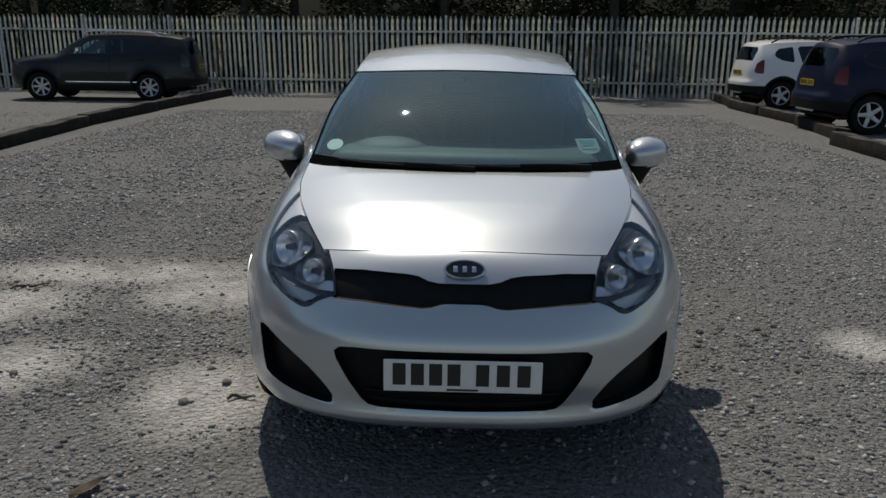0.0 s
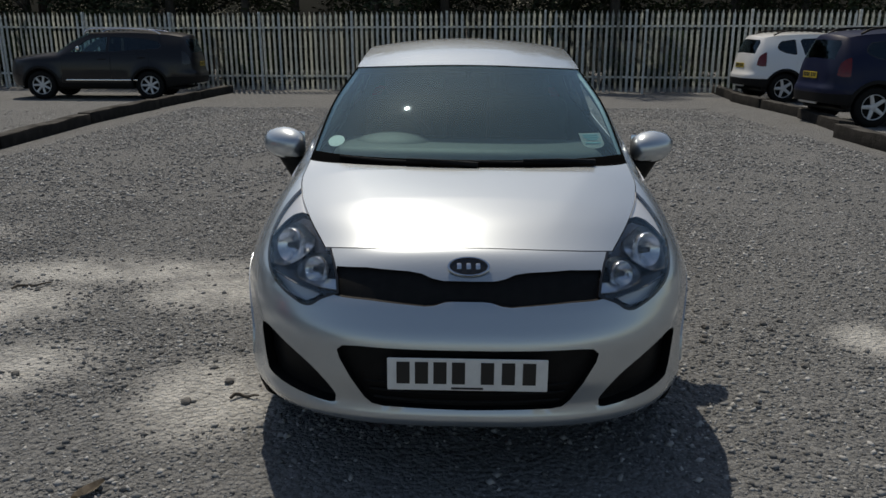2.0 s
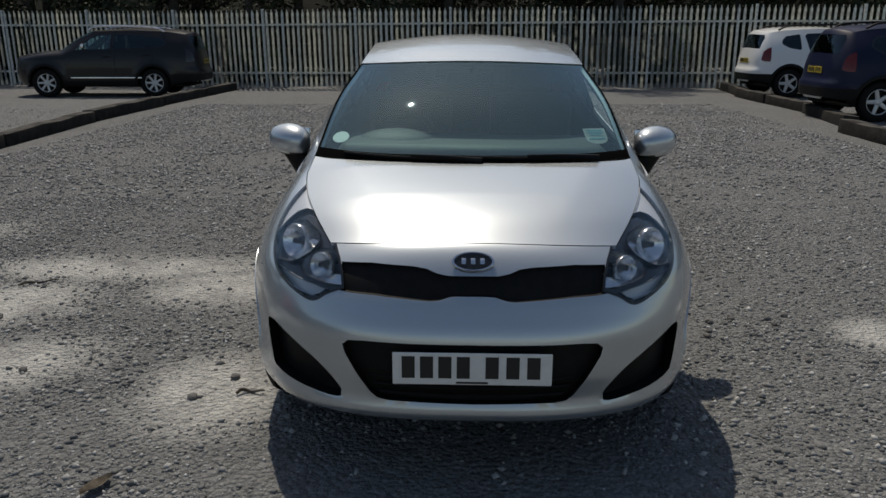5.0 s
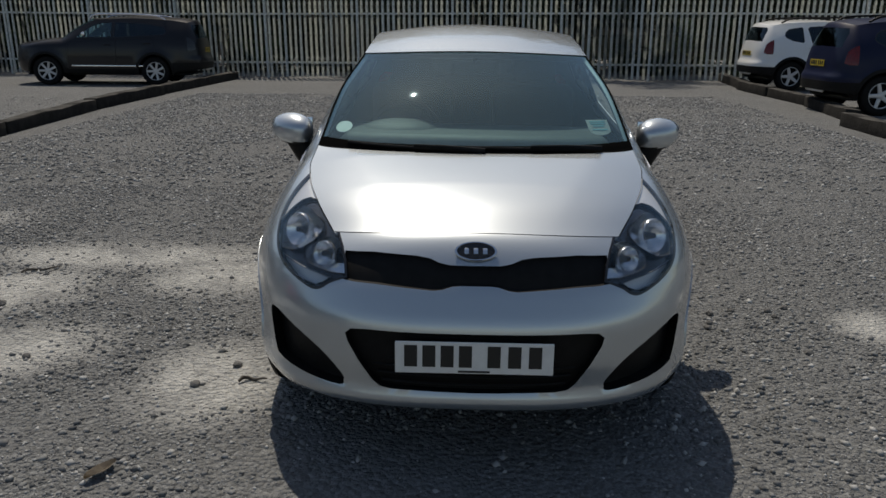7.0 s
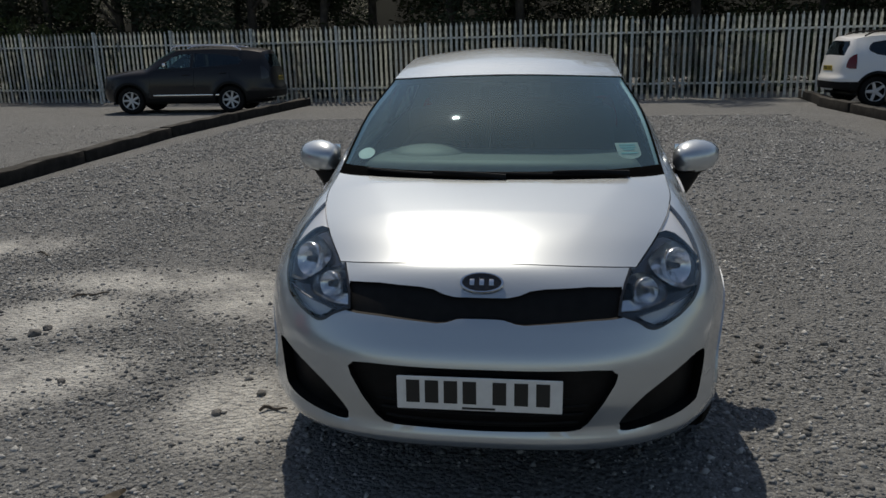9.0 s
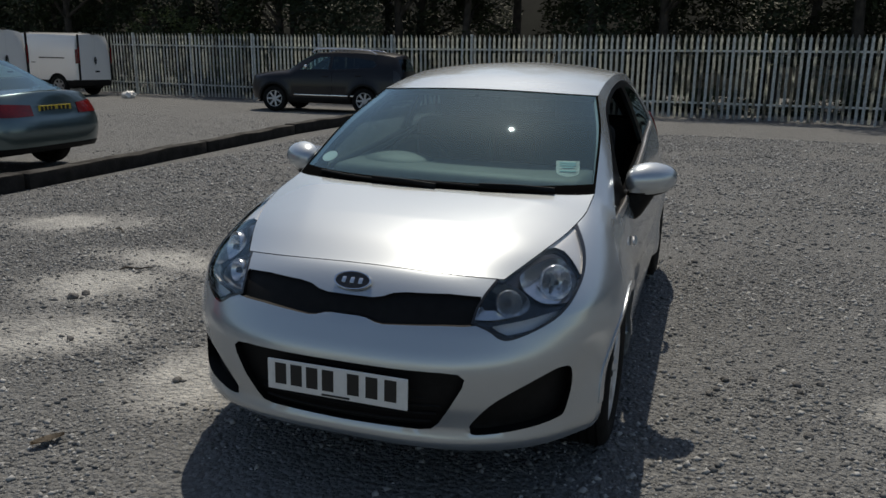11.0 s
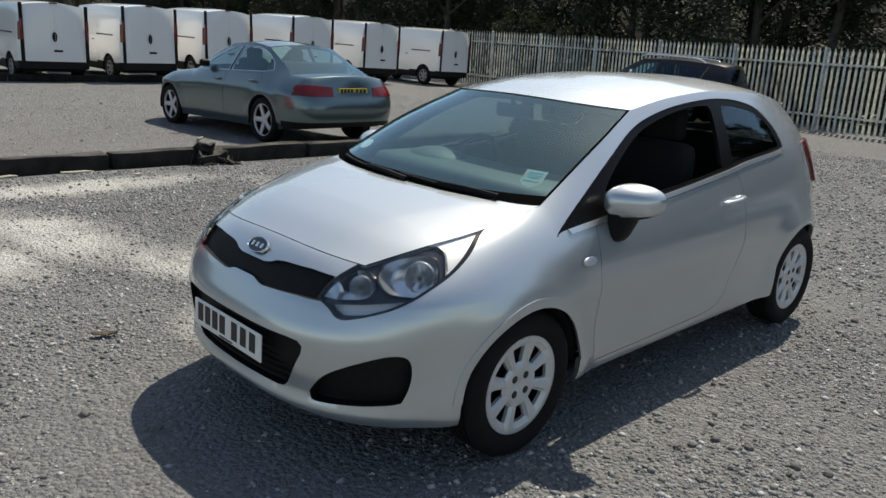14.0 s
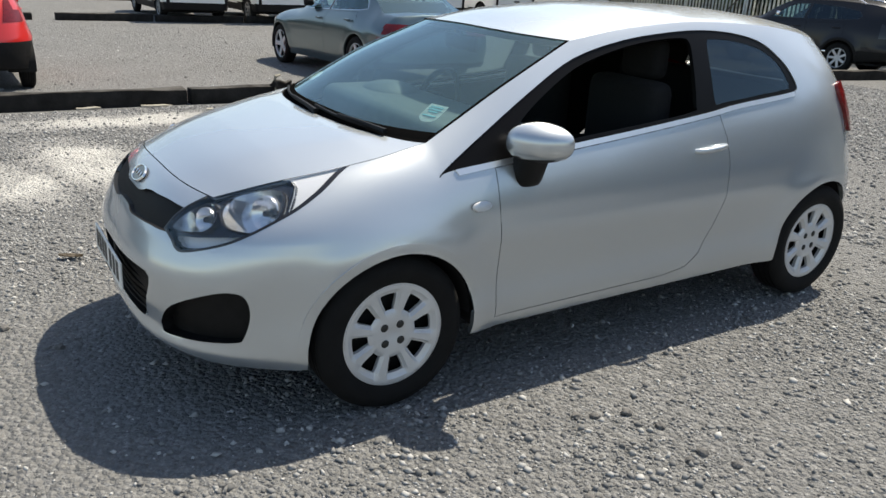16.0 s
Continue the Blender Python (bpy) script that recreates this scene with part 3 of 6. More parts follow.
def fence():
    run = FENCE_B - FENCE_A
    a, total = math.atan2(run.y, run.x), run.length
    me = pale_mesh()
    post = box_bm((0.06, 0.1, PALE_H + 0.12), (0, 0.06, (PALE_H + 0.12) / 2 - 0.1), 0.004)
    post_me = bpy.data.meshes.new("post")
    post.to_mesh(post_me), post.free()
    post_me.materials.append(ZINC)
    rail_me = []
    for z in (0.45, PALE_H - 0.42):
        bm = join_bm(box_bm((BAY, 0.006, 0.05), (BAY / 2, 0.016, z), 0), box_bm((BAY, 0.045, 0.006), (BAY / 2, 0.038, z + 0.025), 0))
        r = bpy.data.meshes.new("rail")
        bm.to_mesh(r), bm.free()
        r.materials.append(ZINC)
        rail_me.append(r)
    rg = random.Random(2)
    for k in range(int(total / BAY)):
        p = FENCE_A + run.normalized() * BAY * k
        q = p + run.normalized() * BAY
        z0, z1 = g(*p), g(*q)
        panel = empty("fence_panel", pose(p.x, p.y, z0, 0, -math.degrees(math.atan2(z1 - z0, BAY)), math.degrees(a)), "galvanised steel palisade fence bay with pointed pales", "fence", "fence bays")
        o = new("post", post_me)
        o.parent = panel
        for r in rail_me:
            o = new("rail", r)
            o.parent = panel
        for i in range(PALES):
            o = new("pale", me)
            o.parent = panel
            o.matrix_local = pose((i + 0.9) * BAY / (PALES + 0.8), 0, rg.uniform(-0.008, 0.008), 0, rg.uniform(-0.25, 0.25), rg.uniform(-2, 2))


fence()


# ---- the silver hatchback ----
def station(edge, centre, base, bend, rise):
    return {"edge": edge, "centre": centre, "base": base, "bend": bend, "rise": rise}


HATCH = {
    "bow": 3.2, "power": 2.85, "rear_power": 4.1, "front_len": 0.88, "rear_from": 2.95, "rear": 3.98, "shoulder": 0.70, "fine": 1.0,
    "nose": [(0.2, 0.11), (0.262, 0.058), (0.285, 0.036), (0.305, 0.034), (0.335, 0.046), (0.37, 0.040), (0.45, 0.022), (0.55, 0.018), (0.575, 0.022), (0.60, 0.031), (0.645, 0.054), (0.68, 0.072), (0.70, 0.085), (0.72, 0.102), (0.8, 0.15)],
    "tail": [(0.2, 3.86), (0.3, 3.94), (0.5, 3.98), (0.62, 3.975), (0.72, 3.95), (0.9, 3.93)],
    "width": [(0.2, 0.81), (0.28, 0.838), (0.34, 0.842), (0.44, 0.834), (0.55, 0.843), (0.64, 0.852), (0.74, 0.838), (0.85, 0.80)],
    "bottom": ([0.0, 0.25, 0.5, 1.2, 2.9, 3.5, 4.0], [0.262, 0.25, 0.24, 0.245, 0.255, 0.26, 0.3]),
    "front_bend": (0, -0.055, -0.022), "rear_bend": (0, 0.06, -0.03), "arches": [(0.842, 0.305, 0.36), (3.408, 0.305, 0.36)], "flare": 0.022,
    "stations": [
        station((0.500, 0.288, 0.814), (0.215, 0.838), 0.125, (0.03, -0.03, -0.03), 0.05),
        station((0.590, 0.484, 0.872), (0.385, 0.897), 0.36, (0.06, -0.02, -0.015), 0.08),
        station((0.655, 0.685, 0.916), (0.570, 0.936), 0.62, (0.07, 0.0, -0.012), 0.10),
        station((0.684, 0.870, 0.954), (0.728, 0.961), 0.86, (0.07, 0.0, -0.03), 0.12),
        station((0.685, 1.035, 0.990), (0.872, 0.980), 1.05, (0.06, 0.0, -0.05), 0.15),
        station((0.642, 1.432, 1.195), (1.247, 1.209), 1.40, (0.06, 0.0, -0.09), 0.22),
        station((0.568, 1.785, 1.343), (1.600, 1.368), 1.80, (0.07, 0.0, -0.10), 0.26),
        station((0.562, 2.150, 1.397), (1.950, 1.436), 2.15, (0.08, 0.0, -0.10), 0.26),
        station((0.568, 2.550, 1.424), (2.450, 1.475), 2.55, (0.08, 0.0, -0.10), 0.26),
        station((0.570, 2.950, 1.413), (2.950, 1.470), 2.95, (0.08, 0.0, -0.10), 0.30),
        station((0.548, 3.300, 1.380), (3.380, 1.441), 3.35, (0.09, 0.02, -0.12), 0.40),
        station((0.522, 3.520, 1.340), (3.660, 1.405), 3.72, (0.10, 0.08, -0.14), 0.42),
    ],
    "panels": [("bonnet", 0, 4), ("windscreen", 4, 6), ("roof", 6, 11)],
}
HUBS = ((0.842, 0.305), (3.408, 0.305))
LOWER_GRILLE = [(-0.05, 0.557), (0.36, 0.557), (0.412, 0.553), (0.432, 0.535), (0.425, 0.505), (0.385, 0.43), (0.345, 0.365), (0.32, 0.342), (0.28, 0.335), (-0.05, 0.33)]
FOG = spline([(0.447, 0.345), (0.455, 0.375), (0.53, 0.455), (0.67, 0.532), (0.722, 0.543), (0.741, 0.520), (0.741, 0.45), (0.727, 0.372), (0.705, 0.350), (0.60, 0.335), (0.465, 0.326)], 44, True)
UPPER_GRILLE = [(-0.05, 0.756), (0.085, 0.757), (0.12, 0.763), (0.155, 0.775), (0.2, 0.78), (0.34, 0.783), (0.445, 0.777), (0.445, 0.70), (0.41, 0.697), (0.335, 0.696), (0.21, 0.689), (0.14, 0.685), (0.11, 0.688), (0.075, 0.698), (0.05, 0.70), (-0.05, 0.70)]
LAMP = [tuple(p) for p in spline([(0.43, 0.707), (0.49, 0.684), (0.52, 0.664), (0.548, 0.656), (0.58, 0.662), (0.635, 0.682), (0.685, 0.708), (0.718, 0.742), (0.735, 0.785), (0.735, 0.82), (0.722, 0.857), (0.703, 0.887), (0.68, 0.913), (0.658, 0.935), (0.64, 0.97)], 44)]
LAMP += [(0.53, 0.93), (0.490, 0.84), (0.452, 0.785), (0.437, 0.75)]
WINDOW = spline([(1.045, 0.880), (1.11, 0.902), (1.50, 0.943), (1.97, 0.985), (2.48, 1.037), (2.70, 1.066), (3.08, 1.1), (3.165, 1.118), (3.155, 1.17), (3.10, 1.245), (2.97, 1.332), (2.80, 1.372), (2.60, 1.388), (2.38, 1.382), (2.06, 1.345), (1.77, 1.274), (1.50, 1.152), (1.25, 1.012), (1.07, 0.905)], 90, True)
DOOR_GLASS = spline([(1.40, 0.955), (1.7, 0.98), (2.1, 1.015), (2.40, 1.047), (2.43, 1.08), (2.455, 1.25), (2.46, 1.340), (2.40, 1.358), (2.2, 1.342), (2.0, 1.306), (1.78, 1.242), (1.56, 1.134), (1.42, 1.038), (1.385, 0.975)], 70, True)
QUARTER_GLASS = spline([(2.56, 1.075), (2.62, 1.078), (3.06, 1.117), (3.115, 1.13), (3.11, 1.165), (3.06, 1.24), (2.94, 1.31), (2.76, 1.345), (2.62, 1.353), (2.575, 1.335), (2.56, 1.2)], 60, True)
DOOR = [(1.295, 0.29), (2.25, 0.303), (2.40, 0.322), (2.49, 0.38), (2.56, 0.50), (2.61, 0.66), (2.625, 0.80), (2.61, 0.92), (2.57, 1.03), (2.55, 1.075), (2.2, 1.035), (1.9, 1.0), (1.6, 0.97), (1.28, 0.947), (1.285, 0.8), (1.295, 0.6)]
TAIL_LAMP = spline([(3.54, 1.10), (3.60, 1.13), (3.74, 1.10), (3.84, 1.02), (3.86, 0.90), (3.72, 0.875), (3.64, 0.885), (3.58, 1.0)], 40, True)


def both_sides(name, bm, mat, parent, label="", smooth=True):
    """The part for x >= 0 and its mirror twin."""
    other = mirrored(bm)
    return part(name, bm, mat, parent, label, smooth), part(name, other, mat, parent, label, smooth)


def liner_bm(hy, hz, r, x0, x1, a0=-12, a1=192, steps=28):
    bm = bmesh.new()
    prev = None
    c = bm.verts.new((x0, hy, hz))
    for k in range(steps + 1):
        a = radians(a0 + (a1 - a0) * k / steps)
        y, z = hy + r * math.cos(a), hz + r * math.sin(a)
        ring = [bm.verts.new((x0, y, z)), bm.verts.new((x1, y, z))]
        if prev:
            bm.faces.new((prev[0], ring[0], ring[1], prev[1]))
            bm.faces.new((c, ring[0], prev[0]))
        prev = ring
    return bm


def tyre_bm(R, rim_r, w):
    h = w / 2
    prof = [(rim_r - 0.012, -h * 0.80), (rim_r + 0.01, -h * 0.92), (rim_r + (R - rim_r) * 0.45, -h), (R - 0.03, -h * 0.95), (R - 0.008, -h * 0.80)]
    for g0 in (-0.5, -0.17, 0.17, 0.5):
        c = g0 * h * 1.1
        prof += [(R, c - 0.006), (R - 0.007, c - 0.004), (R - 0.007, c + 0.004), (R, c + 0.006)]
    prof += [(R - 0.008, h * 0.80), (R - 0.03, h * 0.95), (rim_r + (R - rim_r) * 0.45, h), (rim_r + 0.01, h * 0.92), (rim_r - 0.012, h * 0.80)]
    return lathe_bm(prof, 56)


def spoked_bm(r, spokes, inner_w, outer_w, hub_r, ring, face, dish=0.02, thick=0.02, holes=0):
    """The face of a wheel, looking along +x: hub, spokes and outer ring, with air between the spokes."""
    bms = [lathe_bm([(r - ring, face - 0.004), (r - ring * 0.5, face + 0.006), (r - 0.004, face + 0.004), (r, face - 0.006), (r, face - 0.03), (r - ring, face - 0.025), (r - ring, face - 0.004)], 64)]
    bms.append(lathe_bm([(0.0001, face - dish + 0.012), (hub_r * 0.5, face - dish + 0.011), (hub_r * 0.9, face - dish + 0.004), (hub_r, face - dish - 0.004), (hub_r, face - dish - thick)], 40))
    arms = []
    for k in range(spokes):
        a = 2 * math.pi * (k + 0.5) / spokes
        bm = bmesh.new()
        rows = []
        for r_, w_, x_ in ((hub_r * 0.7, inner_w, face - dish + 0.004), ((hub_r + r) * 0.48, (inner_w + outer_w) * 0.5, face - dish * 0.5 + 0.006), (r - ring * 0.5, outer_w, face)):
            rows.append([bm.verts.new((x_ - thick, r_, -w_ / 2)), bm.verts.new((x_ - 0.005, r_, -w_ / 2)), bm.verts.new((x_, r_, -w_ * 0.38)), bm.verts.new((x_, r_, w_ * 0.38)), bm.verts.new((x_ - 0.005, r_, w_ / 2)), bm.verts.new((x_ - thick, r_, w_ / 2))])
        for p, q in zip(rows, rows[1:]):
            for i in range(5):
                bm.faces.new((p[i], p[i + 1], q[i + 1], q[i]))
        bmesh.ops.recalc_face_normals(bm, faces=bm.faces)
        bmesh.ops.rotate(bm, matrix=Matrix.Rotation(a, 3, "X"), verts=bm.verts)
        arms.append(bm)
    return join_bm(*bms), arms


def cover_bm(r, face):
    """A moulded wheel cover with eight raised spokes and an opening between each two, looking along +x."""
    bm = bmesh.new()
    offs = (-22.5, -17, -13.5, -12, -6, 0, 6, 12, 13.5, 17)
    rads = (0.0, 0.10, 0.13, 0.30, 0.38, 0.43, 0.465, 0.55, 0.66, 0.74, 0.775, 0.80, 0.87, 0.96, 1.0)
    cols = [(k, o) for k in range(8) for o in offs]
    grid = []
    for f in rads:
        row = []
        for k, o in cols:
            hollow = abs(o) <= 13.5
            x = face - 0.010 + 0.010 * f * f
            if f < 0.12:
                x -= 0.003
            if hollow and 0.40 < f < 0.83:
                x -= 0.011 if f > 0.44 else 0.005
            elif 0.44 < f < 0.95 and abs(o) < 20:
                x += 0.001
            if f > 0.99:
                x -= 0.004
            squeeze = 1.0
            if hollow and f in (0.465, 0.775):
                squeeze = 0.80 if f == 0.465 else 0.93
            elif hollow and 0.5 < f < 0.6:
                squeeze = 0.92
            a = radians(45 * k + (o * squeeze if hollow else o)) + 0.12
            row.append(bm.verts.new((x, f * r * math.cos(a), f * r * math.sin(a))))
        grid.append(row)
    n = len(cols)
    for i in range(len(rads) - 1):
        for j in range(n):
            o0 = cols[j][1]
            if 0.46 < rads[i] < 0.77 and -12.5 < o0 < 11:
                continue
            q = [grid[i][j], grid[i + 1][j], grid[i + 1][(j + 1) % n], grid[i][(j + 1) % n]]
            if i == 0:
                q = [grid[0][0], grid[1][j], grid[1][(j + 1) % n]]
            bm.faces.new(q)
    bmesh.ops.delete(bm, geom=[v for v in bm.verts if not v.link_faces], context="VERTS")
    bmesh.ops.recalc_face_normals(bm, faces=bm.faces)
    if sum(f_.normal.x for f_ in bm.faces) < 0:
        bmesh.ops.reverse_faces(bm, faces=bm.faces)
    return rim(bm, 0.016)


def wheel(parent, x, y, z, R, rim_r, w, style, label=""):
    """style: spokes, inner width, outer width, hub radius, ring, cover material."""
    spokes, iw, ow, hr, ring, mat = style
    side = 1 if x > 0 else -1
    base = part("wheel", lathe_bm([(0.0001, 0.01), (rim_r * 0.6, 0.0), (rim_r - 0.012, -0.02), (rim_r - 0.012, w * 0.42)], 40), DARK, parent, label)
    base.matrix_local = pose(x, y, z, 0, 0, 0 if side > 0 else 180)
    part("tyre", tyre_bm(R, rim_r, w), RUBBER, base)
    if spokes > 7:
        part("wheel_cover", cover_bm(rim_r, w * 0.42), mat, base, "silver plastic wheel cover with eight broad spokes")
        for k in range(4):
            a = math.pi / 2 * k + 0.85
            part("wheel_nut", lathe_bm([(0.0001, 0.004), (0.009, 0.004), (0.0165, 0.0), (0.017, -0.01)], 12), INK, base).matrix_local = pose(w * 0.42 - 0.009, 0.047 * math.cos(a), 0.047 * math.sin(a))
        return base
    disc, arms = spoked_bm(rim_r, spokes, iw, ow, hr, ring, w * 0.40)
    part("rim", disc, mat, base)
    for bm in arms:
        part("spoke", bm, mat, base)
    return base


def plate(parent, m, mat, w=0.52, h=0.111, seed=1):
    """A number plate, its characters as plain bars."""
    p = part("number_plate", box_bm((w, 0.008, h), (0, 0, 0), 0.004), mat, parent, "white number plate" if mat is WHITE else "yellow number plate", smooth=False)
    p.matrix_local = m
    cw = w * 0.082
    xs = [-0.425, -0.31, -0.195, -0.08, 0.10, 0.23, 0.36]
    for x in xs:
        b = part("bar", box_bm((cw, 0.002, h * 0.68), (x * w + cw * 0.3, -0.0045, 0.006), 0.0), INK, p, smooth=False)
    part("bar", box_bm((w * 0.2, 0.002, h * 0.06), (0.0, -0.0045, -h * 0.42), 0.0), INK, p, smooth=False)
    return p


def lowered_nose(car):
    """Draws the bumper, grilles and lamp bottoms down towards the ground to fit the camera's view, fading out behind
    the wheels and up to the bonnet.
    """
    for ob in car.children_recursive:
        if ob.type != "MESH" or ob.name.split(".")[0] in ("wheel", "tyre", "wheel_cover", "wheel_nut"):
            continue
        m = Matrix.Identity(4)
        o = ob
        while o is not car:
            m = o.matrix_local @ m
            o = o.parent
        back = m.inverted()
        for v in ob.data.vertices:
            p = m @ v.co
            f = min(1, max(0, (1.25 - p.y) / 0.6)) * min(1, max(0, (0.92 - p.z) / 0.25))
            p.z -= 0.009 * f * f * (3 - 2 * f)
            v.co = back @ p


def hatchback():
    car = empty("hatchback_car", pose(0, -0.035, 0), "silver three-door hatchback with black grilles parked on gravel", "car")
    band, panels = shell(HATCH)
    front = lambda c: c.y < 1.0
    side = lambda c: c.x > 0.3
    # openings
    for hy, hz in HUBS:
        cut_out(band, circle(hy, hz, 0.342, 56), "side", side).free()
    flanges = []
    for hy, hz in HUBS[:1]:
        flanges.append(cut_out(band, circle(hy, hz, 0.378, 56), "side", lambda c: c.x > 0.6 and c.z > 0.34))
    lower = cut_out(band, LOWER_GRILLE, "front", front)
    fog = cut_out(band, FOG, "front", front)
    lamp = cut_out(band, LAMP, "front", front)
    upper = cut_out(band, UPPER_GRILLE, "front", front)
    frame_skin = cut_out(band, WINDOW, "side", side)
    door_hole = cut_out(frame_skin, DOOR_GLASS, "side", side)
    quarter = cut_out(frame_skin, QUARTER_GLASS, "side", side)
    low_line = [tuple(p) for p in WINDOW if p[1] < 0.86 + 0.0655 * p[0] * 1.32 + 0.03 and 1.085 < p[0] < 3.14]
    low_line = sorted(p for p in low_line if p[1] < np.interp(p[0], [1.1, 1.52, 2.48, 3.15], [0.93, 0.965, 1.055, 1.125]))
    strip_poly = [(a, b + 0.004) for a, b in low_line] + [(a, b - 0.021) for a, b in reversed(low_line)]
    strip = cut_out(band, strip_poly, "side", side)
    door = cut_out(band, DOOR, "side", side)
    tail = cut_out(band, TAIL_LAMP, "side", lambda c: c.x > 0.3 and c.y > 3.3)
    rear_glass = cut_out(band, [(-0.05, 1.30), (0.40, 1.27), (0.52, 1.08), (-0.05, 1.06)], "front", lambda c: c.y > 3.2)
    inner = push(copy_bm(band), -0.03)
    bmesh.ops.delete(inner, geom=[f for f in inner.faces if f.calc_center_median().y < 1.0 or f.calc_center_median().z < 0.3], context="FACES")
    body = rim(whole(band), 0.025, 0.0, lambda c: c.y > 0.75 or c.z < 0.31)
    part("body_shell", body, SILVER, car)
    for skin in flanges:
        both_sides("arch_flange", rim(push(skin, 0.0045), 0.012), SILVER, car)
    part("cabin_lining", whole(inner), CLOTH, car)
    bonnet = panels["bonnet"]
    # dark sheet added under the bonnet so that its gaps read as shade
    part("bonnet_liner", whole(push(copy_bm(bonnet), -0.02)), DARK, car)
    for v in bonnet.verts:
        edge_x = float(np.interp(v.co.y, [0.25, 0.49, 0.69, 0.87, 1.03], [0.48, 0.59, 0.655, 0.684, 0.682]))
        crease = float(np.interp(v.co.y, [0.25, 0.95], [0.27, 0.535]))
        k = min(1, max(0, (edge_x - v.co.x) / (edge_x - crease))) * min(1, max(0, (v.co.y - 0.22) / 0.3)) * min(1, max(0, (1.02 - v.co.y) / 0.2))
        v.co.z += 0.017 * k
    part("bonnet", whole(bonnet, 0.015, 0.0042), SILVER, car)
    screen = panels["windscreen"]
    ribbon = push(copy_bm(screen), 0.0005)
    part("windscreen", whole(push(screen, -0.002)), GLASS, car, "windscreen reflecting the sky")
    roof = panels["roof"]
    lining = push(copy_bm(roof), -0.035)
    part("roof", whole(roof, 0.012, 0.0012), SILVER, car)
    part("headlining", whole(lining), DASH, car)
    # black band printed round the screen: the outermost strip of the skin, and its top row
    across = int(22 * HATCH["fine"]) - 1
    ribbon.faces.ensure_lookup_table()
    rows_up = len(ribbon.faces) // across
    ribbon.verts.ensure_lookup_table()
    wide = across + 1
    for r in range(rows_up + 1):
        inner_v, outer_v = ribbon.verts[r * wide + across - 1], ribbon.verts[r * wide + across]
        inner_v.co = inner_v.co.lerp(outer_v.co, 0.68)
    for c in range(wide):
        low_v, top_v = ribbon.verts[(rows_up - 1) * wide + c], ribbon.verts[rows_up * wide + c]
        low_v.co = low_v.co.lerp(top_v.co, 0.7)
    bmesh.ops.delete(ribbon, geom=[f for f in ribbon.faces if f.index % across < across - 1 and 2 <= f.index // across < rows_up - 1], context="FACES")
    part("screen_border", whole(ribbon), BORDER, car, "black border printed round the screen")
    part("rear_window", whole(rear_glass), DARKGLASS, car)
    both_sides("door_trim", push(copy_bm(door), -0.045), CLOTH, car, "dark door trim")
    both_sides("door", rim(door, 0.03, 0.0035), SILVER, car)
    both_sides("waist_strip", rim(push(strip, 0.005), 0.012), SATIN, car, "thin bright waist strip")
    both_sides("window_frame", rim(push(frame_skin, -0.006), 0.02), TRIMBLACK, car, "black window surround")
    both_sides("quarter_window", push(quarter, -0.008), SIDEGLASS, car, "rear quarter window")
    part("door_window", mirrored(push(door_hole, -0.009)), SIDEGLASS, car, "clear door window")
    door_hole.free()
    both_sides("tail_lamp", rim(push(tail, 0.018), 0.03), REDLENS, car, "red tail lamp")
    # grilles, each a mesh of slats set back in its opening
    for name, skin, back in (("lower_grille", lower, 0.035), ("upper_grille", upper, 0.018)):
        base = part(name, whole(recessed(skin, back)), BLACK, car, "matt black grille")
        zs = [0.36 + 0.028 * k for k in range(7)] if name == "lower_grille" else []
        for z in zs:
            wid = 0.30 + 0.12 * (z - 0.34) / 0.2
            pts = [(x, (0.95 - 0.93 * (1 - abs(x / 0.84) ** 2.55) ** (1 / 2.55)) + back - 0.004, z) for x in np.linspace(-wid, wid, 15)]
            part("grille_slat", tube_bm(pts, 0.0045, 6), BLACK, base)
    both_sides("fog_recess", recessed(fog, 0.05, (-0.45, 1, 0)), BLACK, car, "black plastic fog lamp recess")
    headlamp(car, lamp)
    # plate, badge
    plate(car, pose(0, 0.004, 0.48, -1.5), WHITE)
    badge = part("badge", lathe_bm([(0.0001, 0.002), (0.05, 0.002), (0.052, -0.001), (0.052, -0.012)], 40, "Y"), GLOSSBLACK, car, "oval badge with chrome ring")
    badge.matrix_local = pose(0, 0.151, 0.796, -43) @ Matrix.Diagonal((1.24, -1, 0.62, 1))
    part("badge_ring", lathe_bm([(0.049, 0.0), (0.051, 0.006), (0.056, 0.006), (0.058, 0.0)], 40, "Y"), CHROME, badge)
    for x in (-0.025, 0.0, 0.025):
        part("badge_mark", box_bm((0.012, 0.004, 0.034), (x, 0.004, 0), 0.001), CHROME, badge)
    # arches, floor, wheels
    for hy, hz in HUBS:
        for s in (1, -1):
            bm = liner_bm(hy, hz, 0.348, 0.50, 0.82 if hy < 2 else 0.775, 2, 178)
            if s < 0:
                bmesh.ops.scale(bm, vec=(-1, 1, 1), verts=bm.verts)
            part("arch_liner", bm, DARK, car)
            wheel(car, s * 0.755, hy, hz, 0.308, 0.215, 0.185, (8, 0.066, 0.078, 0.118, 0.022, ALLOY), "")
    part("underbody", box_bm((1.56, 1.75, 0.05), (0, 2.1, 0.26), 0.02), DARK, car)
    part("underbody", box_bm((1.0, 3.5, 0.05), (0, 2.0, 0.25), 0.02), DARK, car)
    # unseen boxes added to stop sunlight leaking through the bonnet gaps
    part("undertray", box_bm((0.84, 0.80, 0.03), (0, 0.62, 0.30), 0.01), DARK, car)
